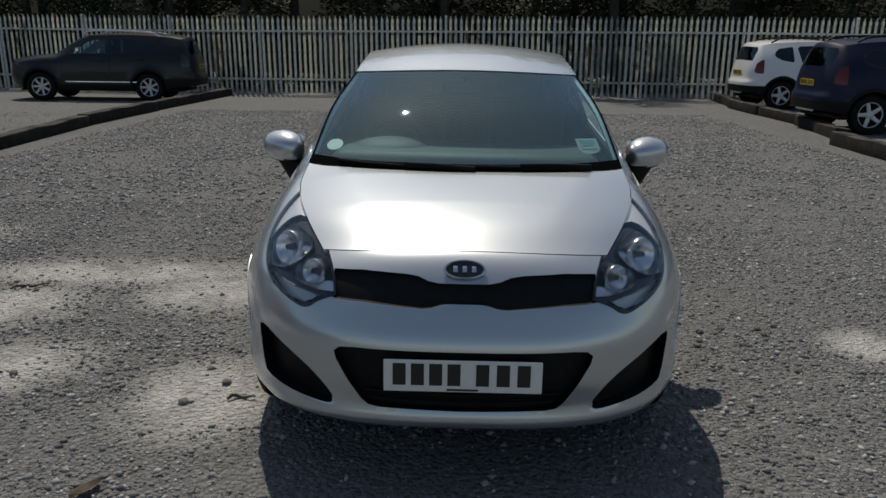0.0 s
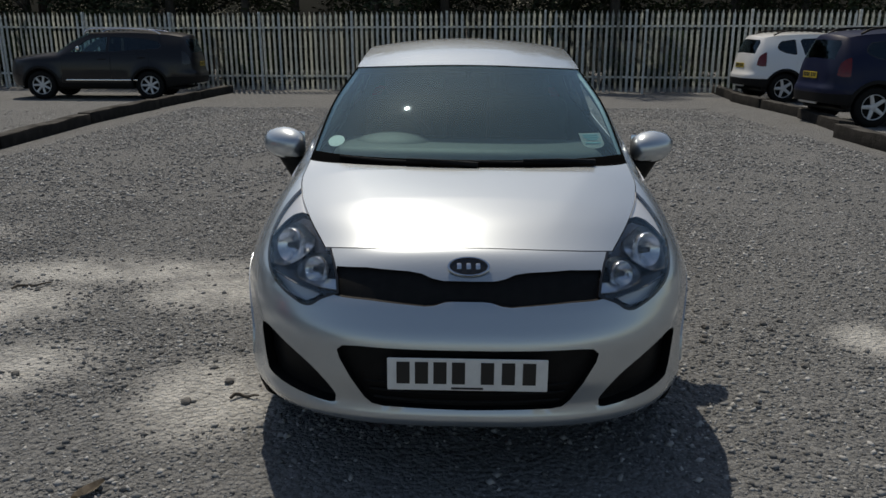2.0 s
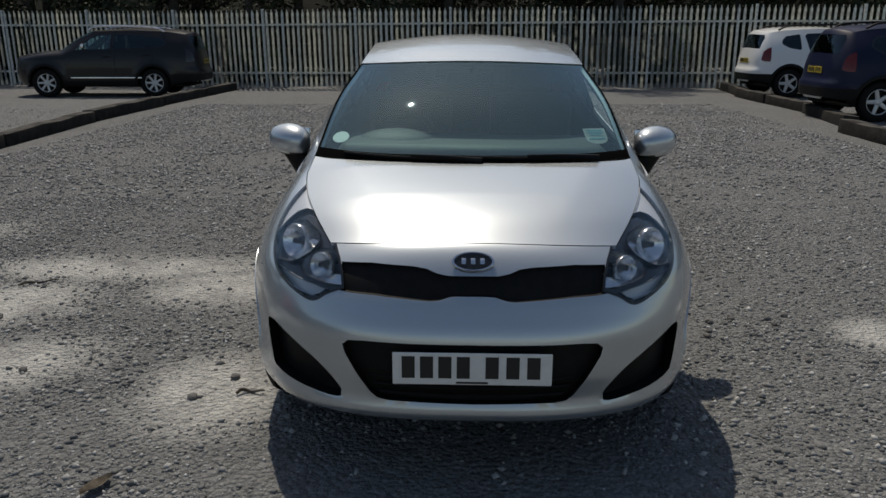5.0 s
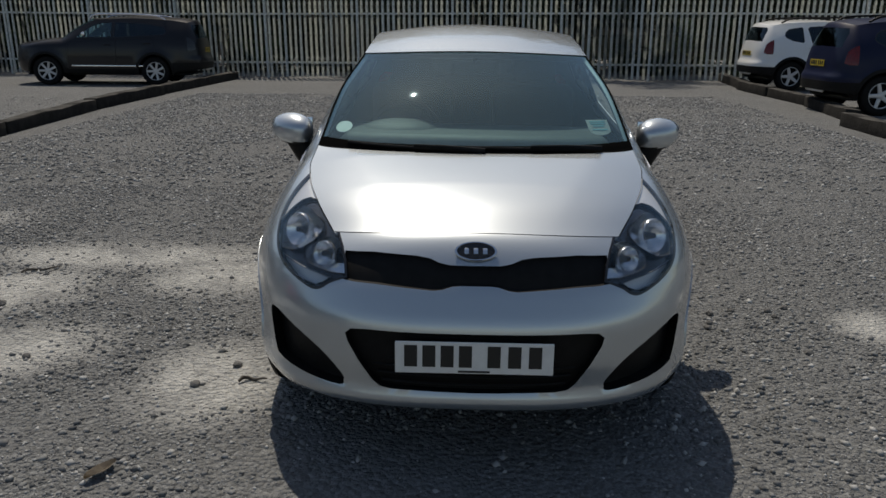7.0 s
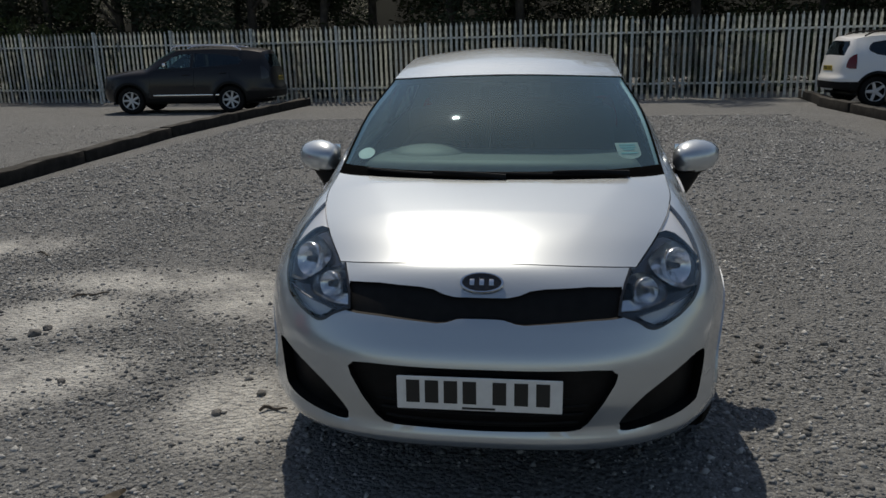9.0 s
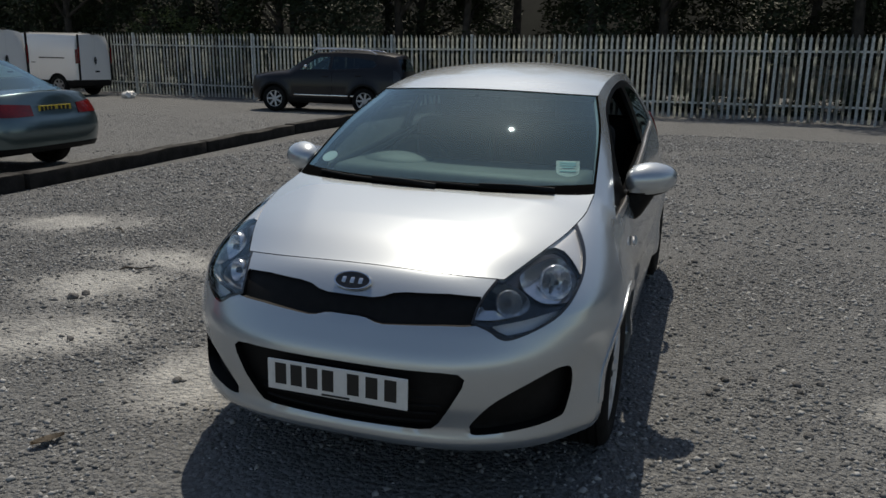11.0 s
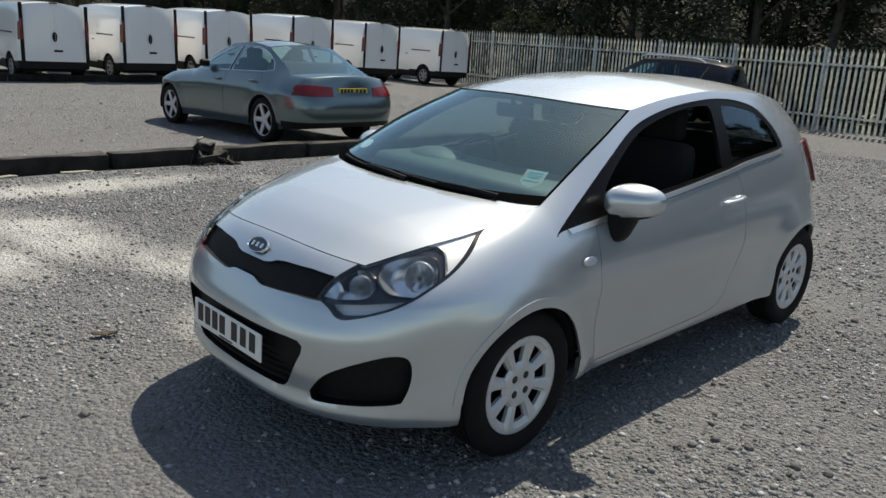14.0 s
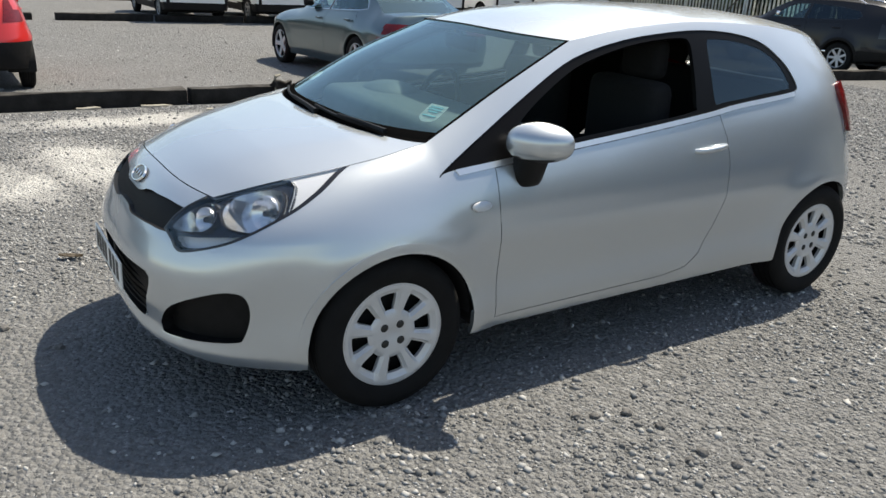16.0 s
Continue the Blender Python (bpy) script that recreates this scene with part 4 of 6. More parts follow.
    part("engine_block", join_bm(box_bm((1.0, 0.66, 0.26), (0, 0.74, 0.46), 0.03), box_bm((1.2, 0.28, 0.18), (0, 0.48, 0.42), 0.03)), DARK, car)
    part("bumper_backing", box_bm((1.0, 0.25, 0.5), (0, 0.36, 0.52), 0.05), DARK, car)
    door_mirror(car, 1), door_mirror(car, -1)
    for s in (1, -1):
        side_details(car, s)
    wipers(car)
    part("aerial", join_bm(tube_bm([(0, 3.38, 1.39), (0, 3.41, 1.42)], 0.016, 8), tube_bm([(0, 3.40, 1.41), (0, 3.55, 1.52)], 0.004, 6)), BLACK, car, "short black roof aerial")
    cabin(car)
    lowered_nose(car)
    return car


BEZEL = [(0.0, 0.5), (0.06, 0.72), (0.16, 0.757), (0.195, 0.78), (0.295, 0.827), (0.39, 0.852), (0.499, 0.877), (0.528, 0.879), (0.530, 0.868), (0.512, 0.845), (0.482, 0.81), (0.458, 0.775), (0.425, 0.745), (0.42, 0.5)]
OUTER_CELL = spline([(0.295, 0.795), (0.345, 0.826), (0.44, 0.853), (0.479, 0.855), (0.478, 0.838), (0.45, 0.80), (0.412, 0.768), (0.37, 0.748), (0.33, 0.746), (0.285, 0.752), (0.28, 0.772)], 44, True)
INNER_CELL = spline([(0.136, 0.724), (0.192, 0.769), (0.235, 0.794), (0.27, 0.803), (0.282, 0.793), (0.272, 0.772), (0.253, 0.752), (0.223, 0.732), (0.187, 0.722), (0.156, 0.716)], 40, True)
LAMP_STRIP = [(0.150, 0.698), (0.170, 0.705), (0.263, 0.724), (0.349, 0.736), (0.392, 0.742), (0.36, 0.728), (0.324, 0.716), (0.253, 0.695), (0.19, 0.679), (0.158, 0.672), (0.150, 0.684)]


def headlamp(car, lamp):
    """A clear lens over a silver housing, a black frame with two reflector cells, and a bright strip below."""
    c = np.array((0.625, 0.775))
    inner = [tuple(np.array(p) + (c - np.array(p)) * (0.009 / max(0.03, np.hypot(*(c - np.array(p)))))) for p in LAMP]
    way = Vector((-0.18, 0.85, -0.28)).normalized()
    anywhere = lambda q: True

    def sunk(bm, first, depth):
        bmesh.ops.translate(bm, vec=way * first, verts=bm.verts)
        return recessed(bm, depth, way)
    for s in (1, -1):
        skin = copy_bm(lamp)
        floor = copy_bm(skin)
        core = cut_out(skin, inner, "front", anywhere)
        gasket = rim(push(skin, 0.001), 0.02)
        bezel = cut_out(floor, BEZEL, "side", anywhere)
        cells = [cut_out(bezel, poly, "side", anywhere) for poly in (OUTER_CELL, INNER_CELL)]
        strip = cut_out(bezel, LAMP_STRIP, "side", anywhere)
        pieces = [("headlamp", sunk(floor, 0.0, 0.014), LAMPGREY, "clear headlamp with two round reflectors in a black frame"), ("bezel", sunk(bezel, 0.002, 0.022), GLOSSBLACK, "black lamp frame"), ("reflector_cell", sunk(cells[0], 0.016, 0.075), REFLECTOR, "bright outer reflector"), ("reflector_cell", sunk(cells[1], 0.016, 0.055), REFLECTOR, "bright inner reflector"), ("indicator", sunk(strip, 0.012, 0.02), LAMPGREY, "silver indicator strip"), ("gasket", gasket, GLOSSBLACK, "black gasket"), ("lens", core, LENS, "clear plastic lens")]
        base = None
        for n, bm, mat, lab in pieces:
            if s < 0:
                bm2 = mirrored(bm)
                bm.free()
                bm = bm2
            o = part(n, bm, mat, base or car, lab)
            base = base or o
            if n == "lens":
                o.visible_shadow = False
        for (x, y, z, rx, rz, d, yaw) in ((0.652, 0.423, 0.790, 0.055, 0.060, 0.034, 32), (0.528, 0.252, 0.753, 0.043, 0.042, 0.030, 30)):
            rings = [(0.010, d), (0.45, d * 0.86), (0.8, d * 0.42), (0.96, 0.0), (1.0, -0.003), (1.04, 0.001), (1.04, d * 0.6)]
            bowl = lathe_bm([(0.0001 if r < 0.02 else r, y_) for r, y_ in rings], 36, "Y")
            bmesh.ops.scale(bowl, vec=(rx, 1, rz), verts=bowl.verts)
            o = part("reflector", bowl, REFLECTOR, base, "bright round reflector bowl")
            o.matrix_local = pose(s * x, y, z, -14, 0, s * yaw)
            b = part("bulb", lathe_bm([(0.0001, -0.004), (0.010, -0.001), (0.012, 0.012), (0.014, d)], 16, "Y"), GLOSSBLACK, base, "dark bulb cap")
            b.matrix_local = pose(s * x, y, z, -14, 0, s * yaw)
    lamp.free()


def door_mirror(car, s):
    bm = bmesh.new()
    bmesh.ops.create_uvsphere(bm, u_segments=32, v_segments=20, radius=1)
    for v in bm.verts:
        p = v.co.copy()
        e = 2.6
        k = (abs(p.x) ** e + abs(p.z) ** e + abs(p.y) ** 2) ** (-1 / e)
        p *= min(k, 1.3)
        y = p.y * 0.085 if p.y < 0 else p.y * 0.035
        taper = 1 - 0.18 * max(0, p.x)
        v.co = (p.x * 0.096, y * 1.15 + 0.045 * p.x, p.z * 0.073 * taper + 0.004 * p.x)
    if s < 0:
        bmesh.ops.scale(bm, vec=(-1, 1, 1), verts=bm.verts)
        bmesh.ops.reverse_faces(bm, faces=bm.faces)
    lower = bm.copy()
    bmesh.ops.delete(lower, geom=[f for f in lower.faces if f.calc_center_median().z > -0.05], context="FACES")
    bmesh.ops.delete(bm, geom=[f for f in bm.faces if f.calc_center_median().z <= -0.05], context="FACES")
    cap = part("door_mirror", bm, SILVER, car, "silver door mirror on a black stalk")
    part("mirror_base", lower, BLACK, cap, "black plastic underside")
    cap.matrix_local = pose(s * 0.882, 1.435, 1.012) @ Matrix.Diagonal((1.15, 1.12, 1.06, 1))
    stalk = box_bm((0.11, 0.11, 0.20), (0, 0, 0), 0.04, segments=3)
    for v in stalk.verts:
        v.co.x -= s * (0.07 * (0.07 - v.co.z) / 0.14 - 0.02)
        v.co.y -= 0.02 * v.co.z / 0.14
    o = part("stalk", stalk, BLACK, cap, "black plastic stalk")
    o.matrix_local = pose(-s * 0.035, -0.01, -0.09)
    g_ = box_bm((0.16, 0.006, 0.095), (0, 0.036, 0), 0.003)
    part("mirror_glass", g_, CHROME, cap, "mirror glass")


def side_details(car, s):
    # door handle: a bar over a hollow cup
    cup = lathe_bm([(0.0001, -0.012), (0.03, -0.009), (0.042, 0.001)], 28)
    bmesh.ops.scale(cup, vec=(1, 1.15, 0.8), verts=cup.verts)
    o = part("handle_cup", cup, SILVER, car)
    o.matrix_local = pose(s * 0.805, 2.48, 0.885, 0, -8 * s, 0 if s > 0 else 180)
    bar = tube_bm([(0.0, -0.09, -0.004), (0.022, -0.075, 0), (0.030, -0.03, 0.003), (0.031, 0.03, 0.007), (0.024, 0.085, 0.011), (0.0, 0.105, 0.012)], [0.010, 0.013, 0.0135, 0.0135, 0.013, 0.009], 10)
    if s < 0:
        bmesh.ops.scale(bar, vec=(-1, 1, 1), verts=bar.verts)
        bmesh.ops.reverse_faces(bar, faces=bar.faces)
    o = part("door_handle", bar, SILVER, car, "silver bar door handle")
    o.matrix_local = pose(s * 0.808, 2.48, 0.89)
    # repeater lamp on the wing
    for n, mat, rx, dx, lab in (("repeater_surround", LAMPGREY, 1.12, 0.0, ""), ("side_repeater", LENS, 1.0, 0.004, "clear oval side repeater lamp")):
        oval = lathe_bm([(0.0001, 0.007), (0.012, 0.0062), (0.019, 0.003), (0.021, -0.004)], 24)
        bmesh.ops.scale(oval, vec=(s, 1.9 * rx, 0.86 * rx), verts=oval.verts)
        if s < 0:
            bmesh.ops.reverse_faces(oval, faces=oval.faces)
        o = part(n, oval, mat, car, lab)
        o.matrix_local = pose(s * (0.845 + dx), 1.20, 0.778, 0, -12 * s, 0)
    o = part("repeater_bulb", box_bm((0.006, 0.016, 0.010), (0, 0, 0), 0.003), INK, car)
    o.matrix_local = pose(s * 0.8485, 1.20, 0.778, 0, -12 * s, 0)
    # sail panel behind the screen pillar
    bm = bmesh.new()
    vs = [bm.verts.new((s * 0.752, 1.19, 0.93)), bm.verts.new((s * 0.742, 1.40, 0.95)), bm.verts.new((s * 0.70, 1.40, 1.05))]
    bm.faces.new(vs)
    bmesh.ops.solidify(bm, geom=bm.faces[:], thickness=0.008)
    part("sail_panel", bm, BLACK, car)


def wipers(car):
    def onscreen(u, t):
        e, c = interp_rows(HATCH["stations"], "edge", t, HATCH["panels"])[0], interp_rows(HATCH["stations"], "centre", t, HATCH["panels"])[0]
        return Vector((u * e[0], c[0] + (e[1] - c[0]) * abs(u)**3.2, c[1] + (e[2] - c[1]) * u**2))
    for u0, u1, t1, arm in ((-0.80, 0.05, 4.09, (0.06, 4.05)), (-0.05, 0.72, 4.10, (0.78, 4.05))):
        pts = [onscreen(u, 4.055 + (t1 - 4.055) * abs((u - arm[0]) / 0.8)) + Vector((0, -0.008, 0.010)) for u in np.linspace(u0, u1, 9)]
        w = part("wiper", tube_bm(pts, 0.0065, 6), BLACK, car, "black windscreen wiper")
        mid = pts[4] + Vector((0, -0.01, 0.012))
        end = onscreen(arm[0], arm[1]) + Vector((0, -0.02, 0.012))
        part("wiper_arm", tube_bm([end, (end + mid) / 2 + Vector((0, -0.004, 0.005)), mid], [0.012, 0.008, 0.006], 6), BLACK, w)
    # cowl under the screen
    bm = bmesh.new()
    rows = []
    for u in np.linspace(-1, 1, 31):
        a, b = onscreen(u * 0.995, 3.97), onscreen(u * 0.985, 4.135)
        rows.append([bm.verts.new(a - Vector((0, 0, 0.012))), bm.verts.new((a + b) / 2 + Vector((0, -0.004, 0.002))), bm.verts.new(b + Vector((0, -0.003, 0.004)))])
    for a, b in zip(rows, rows[1:]):
        for i in range(2):
            bm.faces.new((a[i], b[i], b[i + 1], a[i + 1]))
    part("scuttle", bm, BORDER, car, "black plastic scuttle")
    # stickers
    st = bmesh.new()
    outline = [(-0.05, 0.048), (0.05, 0.048)] + [(0.05 * math.cos(a), -0.018 + 0.036 * math.sin(a)) for a in np.linspace(0, -math.pi, 14)]
    st.faces.new([st.verts.new((x, 0, z)) for x, z in outline])
    bmesh.ops.solidify(st, geom=st.faces[:], thickness=0.0015)
    o = part("screen_sticker", st, WHITE, car, "white paper sticker with a rounded foot inside the screen", smooth=False)
    o.matrix_local = Matrix.Translation(onscreen(0.82, 4.46) + Vector((0, 0.012, -0.012))) @ pose(0, 0, 0, -57, 0, 12)
    for k, (dz, w) in enumerate(((0.032, 0.07), (0.018, 0.07), (0.004, 0.05), (-0.02, 0.07))):
        part("bar", box_bm((w, 0.002, 0.007), (0, -0.002, dz), 0), material("sticker_print", (0.25, 0.5, 0.55), 0.5), o, smooth=False)
    tax = part("tax_disc", lathe_bm([(0.0001, 0), (0.037, 0), (0.037, 0.003)], 28, "Y"), WHITE, car, "round paper disc inside the screen")
    tax.matrix_local = Matrix.Translation(onscreen(-0.87, 4.40) + Vector((0, 0.012, -0.012))) @ pose(0, 0, 0, -57, 0, -12)


def cabin(car):
    # dash top and wheel
    bm = box_bm((1.26, 0.62, 0.16), (0, 1.30, 0.93), 0.06, segments=4)
    for v in bm.verts:
        v.co.y += 0.22 * (abs(v.co.x) / 0.63) ** 2 * (1 if v.co.y < 1.2 else 0.1)
        v.co.z += 0.03 * math.exp(-(((v.co.x + 0.36) / 0.2) ** 2)) * (1 if v.co.z > 0.95 else 0)
    part("dashboard", bm, DASH, car)
    hood = bmesh.new()
    bmesh.ops.create_uvsphere(hood, u_segments=28, v_segments=14, radius=1)
    bmesh.ops.scale(hood, vec=(0.20, 0.15, 0.065), verts=hood.verts)
    bmesh.ops.translate(hood, vec=(-0.36, 1.45, 0.99), verts=hood.verts)
    part("instrument_hood", hood, DASH, car)
    ring = bmesh.new()
    rows = []
    for k in range(40):
        a = 2 * math.pi * k / 40
        rows.append([ring.verts.new(((0.18 + 0.016 * math.cos(b)) * math.cos(a), 0.016 * math.sin(b), (0.18 + 0.016 * math.cos(b)) * math.sin(a))) for b in [2 * math.pi * i / 8 for i in range(8)]])
    for i in range(40):
        a, b = rows[i], rows[(i + 1) % 40]
        for j in range(8):
            ring.faces.new((a[j], a[(j + 1) % 8], b[(j + 1) % 8], b[j]))
    sw = part("steering_wheel", ring, BLACK, car)
    sw.matrix_local = pose(-0.36, 1.72, 0.94, -24)
    part("wheel_boss", join_bm(box_bm((0.16, 0.05, 0.12), (0, -0.02, -0.01), 0.03), box_bm((0.32, 0.025, 0.04), (0, -0.005, 0.0), 0.01)), BLACK, sw)
    for x in (-0.36, 0.36):
        bm = join_bm(box_bm((0.5, 0.5, 0.18), (x, 2.1, 0.55), 0.06, segments=3), box_bm((0.48, 0.15, 0.60), (x, 2.38, 0.85), 0.06, segments=3))
        seat = part("front_seat", bm, CLOTH, car)
        part("headrest", box_bm((0.26, 0.1, 0.19), (x, 2.46, 1.24), 0.045, segments=3), CLOTH, seat)
    part("rear_seat", join_bm(box_bm((1.2, 0.5, 0.2), (0, 3.0, 0.55), 0.06), box_bm((1.2, 0.16, 0.55), (0, 3.3, 0.85), 0.06)), CLOTH, car)
    part("cabin_floor", box_bm((1.6, 1.75, 0.04), (0, 2.1, 0.32), 0.01), CLOTH, car)
    part("boot_floor", box_bm((1.1, 2.6, 0.04), (0, 2.2, 0.33), 0.01), CLOTH, car)
    part("bulkhead", box_bm((1.3, 0.05, 0.6), (0, 1.05, 0.6), 0.01), DARK, car)
    m = part("rear_view_mirror", box_bm((0.23, 0.03, 0.07), (0, 0, 0), 0.02, segments=3), BLACK, car, "interior mirror")
    m.matrix_local = pose(0.0, 1.62, 1.29, 8, 0, 4)
    part("mirror_stem", tube_bm([(0, 0, 0.03), (0, -0.02, 0.055)], 0.012), BLACK, m)


hatchback()


# ---- the other vehicles ----
CABIN = (0.06, 0.0, -0.10)
SUV = {
    "power": 2.8, "rear_power": 3.6, "front_len": 0.9, "rear_from": 3.3, "rear": 4.32, "shoulder": 0.86, "bow": 2.6, "fine": 0.6,
    "nose": [(0.25, 0.12), (0.4, 0.03), (0.6, 0.0), (0.8, 0.03), (1.0, 0.10)],
    "tail": [(0.25, 4.16), (0.4, 4.30), (0.62, 4.32), (0.72, 4.27), (1.0, 4.24)],
    "width": [(0.25, 0.86), (0.45, 0.90), (0.7, 0.91), (0.9, 0.90), (1.0, 0.88)],
    "bottom": ([0.0, 0.6, 3.6, 4.3], [0.34, 0.30, 0.30, 0.40]),
    "front_bend": (0, -0.06, -0.03), "rear_bend": (0, 0.10, -0.06), "arches": [(0.83, 0.345, 0.42), (3.50, 0.345, 0.42)], "flare": 0.03,
    "stations": [
        station((0.66, 0.24, 0.95), (0.12, 1.00), 0.14, (0.05, -0.04, -0.03), 0.06),
        station((0.74, 0.70, 1.04), (0.60, 1.09), 0.62, (0.07, 0, -0.02), 0.10),
        station((0.72, 1.20, 1.11), (1.05, 1.14), 1.20, (0.07, 0, -0.05), 0.16),
        station((0.66, 1.55, 1.37), (1.40, 1.40), 1.55, CABIN, 0.26),
        station((0.60, 1.92, 1.57), (1.75, 1.60), 1.92, CABIN, 0.30),
        station((0.60, 2.80, 1.60), (2.80, 1.66), 2.80, CABIN, 0.30),
        station((0.58, 3.60, 1.56), (3.70, 1.63), 3.55, CABIN, 0.30),
        station((0.54, 3.92, 1.51), (4.05, 1.57), 4.08, (0.06, 0.06, -0.10), 0.26),
    ],
    "panels": [("bonnet", 0, 2), ("windscreen", 2, 4), ("roof", 4, 7)],
    "hubs": (0.83, 3.50), "tyre": (0.345, 0.225, 0.22), "arch": 0.40,
    "windows": [[(1.50, 1.13), (2.33, 1.15), (2.36, 1.50), (2.05, 1.50), (1.86, 1.42)], [(2.42, 1.11), (3.06, 1.12), (3.14, 1.44), (3.08, 1.49), (2.44, 1.52)], [(3.24, 1.14), (3.28, 1.12), (3.52, 1.16), (3.66, 1.23), (3.69, 1.28), (3.66, 1.36), (3.58, 1.43), (3.28, 1.475), (3.25, 1.46)]],
    "pillars": [[(2.332, 1.15), (2.418, 1.15), (2.438, 1.51), (2.362, 1.50)]],
    "doors": [[(1.30, 0.40), (2.38, 0.40), (2.38, 1.09), (1.33, 1.07)], [(2.38, 0.40), (3.02, 0.40), (3.25, 0.80), (3.22, 1.13), (2.38, 1.10)]],
    "rear_window": [(-0.05, 1.16), (0.56, 1.14), (0.54, 1.38), (0.48, 1.46), (-0.05, 1.48)],
    "lamp_wrap": 0.40, "tail_lamp": [(0.70, 0.88), (0.76, 0.85), (1.0, 0.85), (1.0, 1.15), (0.74, 1.17), (0.69, 1.08)],
    "bumper": 0.56, "plate_z": 0.86, "cladding": 0.42,
}
SALOON = {
    "power": 2.6, "rear_power": 4.6, "front_len": 0.95, "rear_from": 3.8, "rear": 4.72, "shoulder": 0.70, "fine": 0.75,
    "nose": [(0.2, 0.12), (0.35, 0.03), (0.5, 0.0), (0.65, 0.04), (0.8, 0.12)],
    "tail": [(0.2, 4.55), (0.35, 4.66), (0.55, 4.70), (0.66, 4.68), (0.78, 4.63), (0.9, 4.61)],
    "width": [(0.2, 0.84), (0.35, 0.89), (0.55, 0.912), (0.72, 0.91), (0.85, 0.88)],
    "bottom": ([0.0, 0.5, 4.0, 4.7], [0.22, 0.20, 0.21, 0.30]),
    "front_bend": (0, -0.06, -0.02), "rear_bend": (0, 0.03, -0.02), "arches": [(0.88, 0.325, 0.38), (3.69, 0.325, 0.38)], "flare": 0.014,
    "stations": [
        station((0.62, 0.27, 0.72), (0.10, 0.78), 0.16, (0.05, -0.04, -0.02), 0.03),
        station((0.73, 0.80, 0.87), (0.70, 0.90), 0.70, (0.06, 0, -0.01), 0.08),
        station((0.72, 1.52, 0.95), (1.37, 0.98), 1.52, (0.07, 0, -0.03), 0.12),
        station((0.63, 1.98, 1.20), (1.83, 1.22), 1.98, CABIN, 0.2),
        station((0.56, 2.40, 1.37), (2.25, 1.40), 2.40, CABIN, 0.22),
        station((0.56, 2.92, 1.40), (2.92, 1.445), 2.95, CABIN, 0.22),
        station((0.57, 3.40, 1.35), (3.46, 1.395), 3.40, CABIN, 0.22),
        station((0.63, 3.86, 1.12), (3.92, 1.15), 3.86, (0.06, 0, -0.06), 0.16),
        station((0.70, 4.14, 0.985), (4.20, 1.02), 4.14, (0.06, 0, -0.02), 0.12),
        station((0.66, 4.44, 0.965), (4.60, 1.0), 4.42, (0.05, 0.03, -0.02), 0.08),
    ],
    "panels": [("bonnet", 0, 2), ("windscreen", 2, 4), ("roof", 4, 6), ("rear_window", 6, 8), ("boot_lid", 8, 9)],
    "hubs": (0.88, 3.69), "tyre": (0.325, 0.235, 0.235), "arch": 0.362,
    "windows": [[(1.780, 0.965), (2.660, 0.982), (2.710, 1.345), (2.560, 1.337), (2.310, 1.28), (2.010, 1.14)], [(2.720, 0.984), (3.600, 1.005), (3.760, 1.03), (3.660, 1.15), (3.440, 1.28), (3.180, 1.345), (2.770, 1.350)]],
    "pillars": [[(2.662, 0.982), (2.718, 0.983), (2.768, 1.350), (2.712, 1.345)]],
    "doors": [[(1.490, 0.27), (2.610, 0.28), (2.630, 0.965), (1.550, 0.945)], [(2.610, 0.28), (3.350, 0.29), (3.580, 0.62), (3.610, 0.9), (3.560, 0.985), (2.630, 0.965)]],
    "tail_lamp": [(0.36, 0.72), (0.62, 0.715), (1.0, 0.73), (1.0, 0.86), (0.66, 0.865), (0.36, 0.845)],
    "lamp_wrap": 0.34, "bumper": 0.36, "plate_z": 0.78, "cladding": 0.0,
}
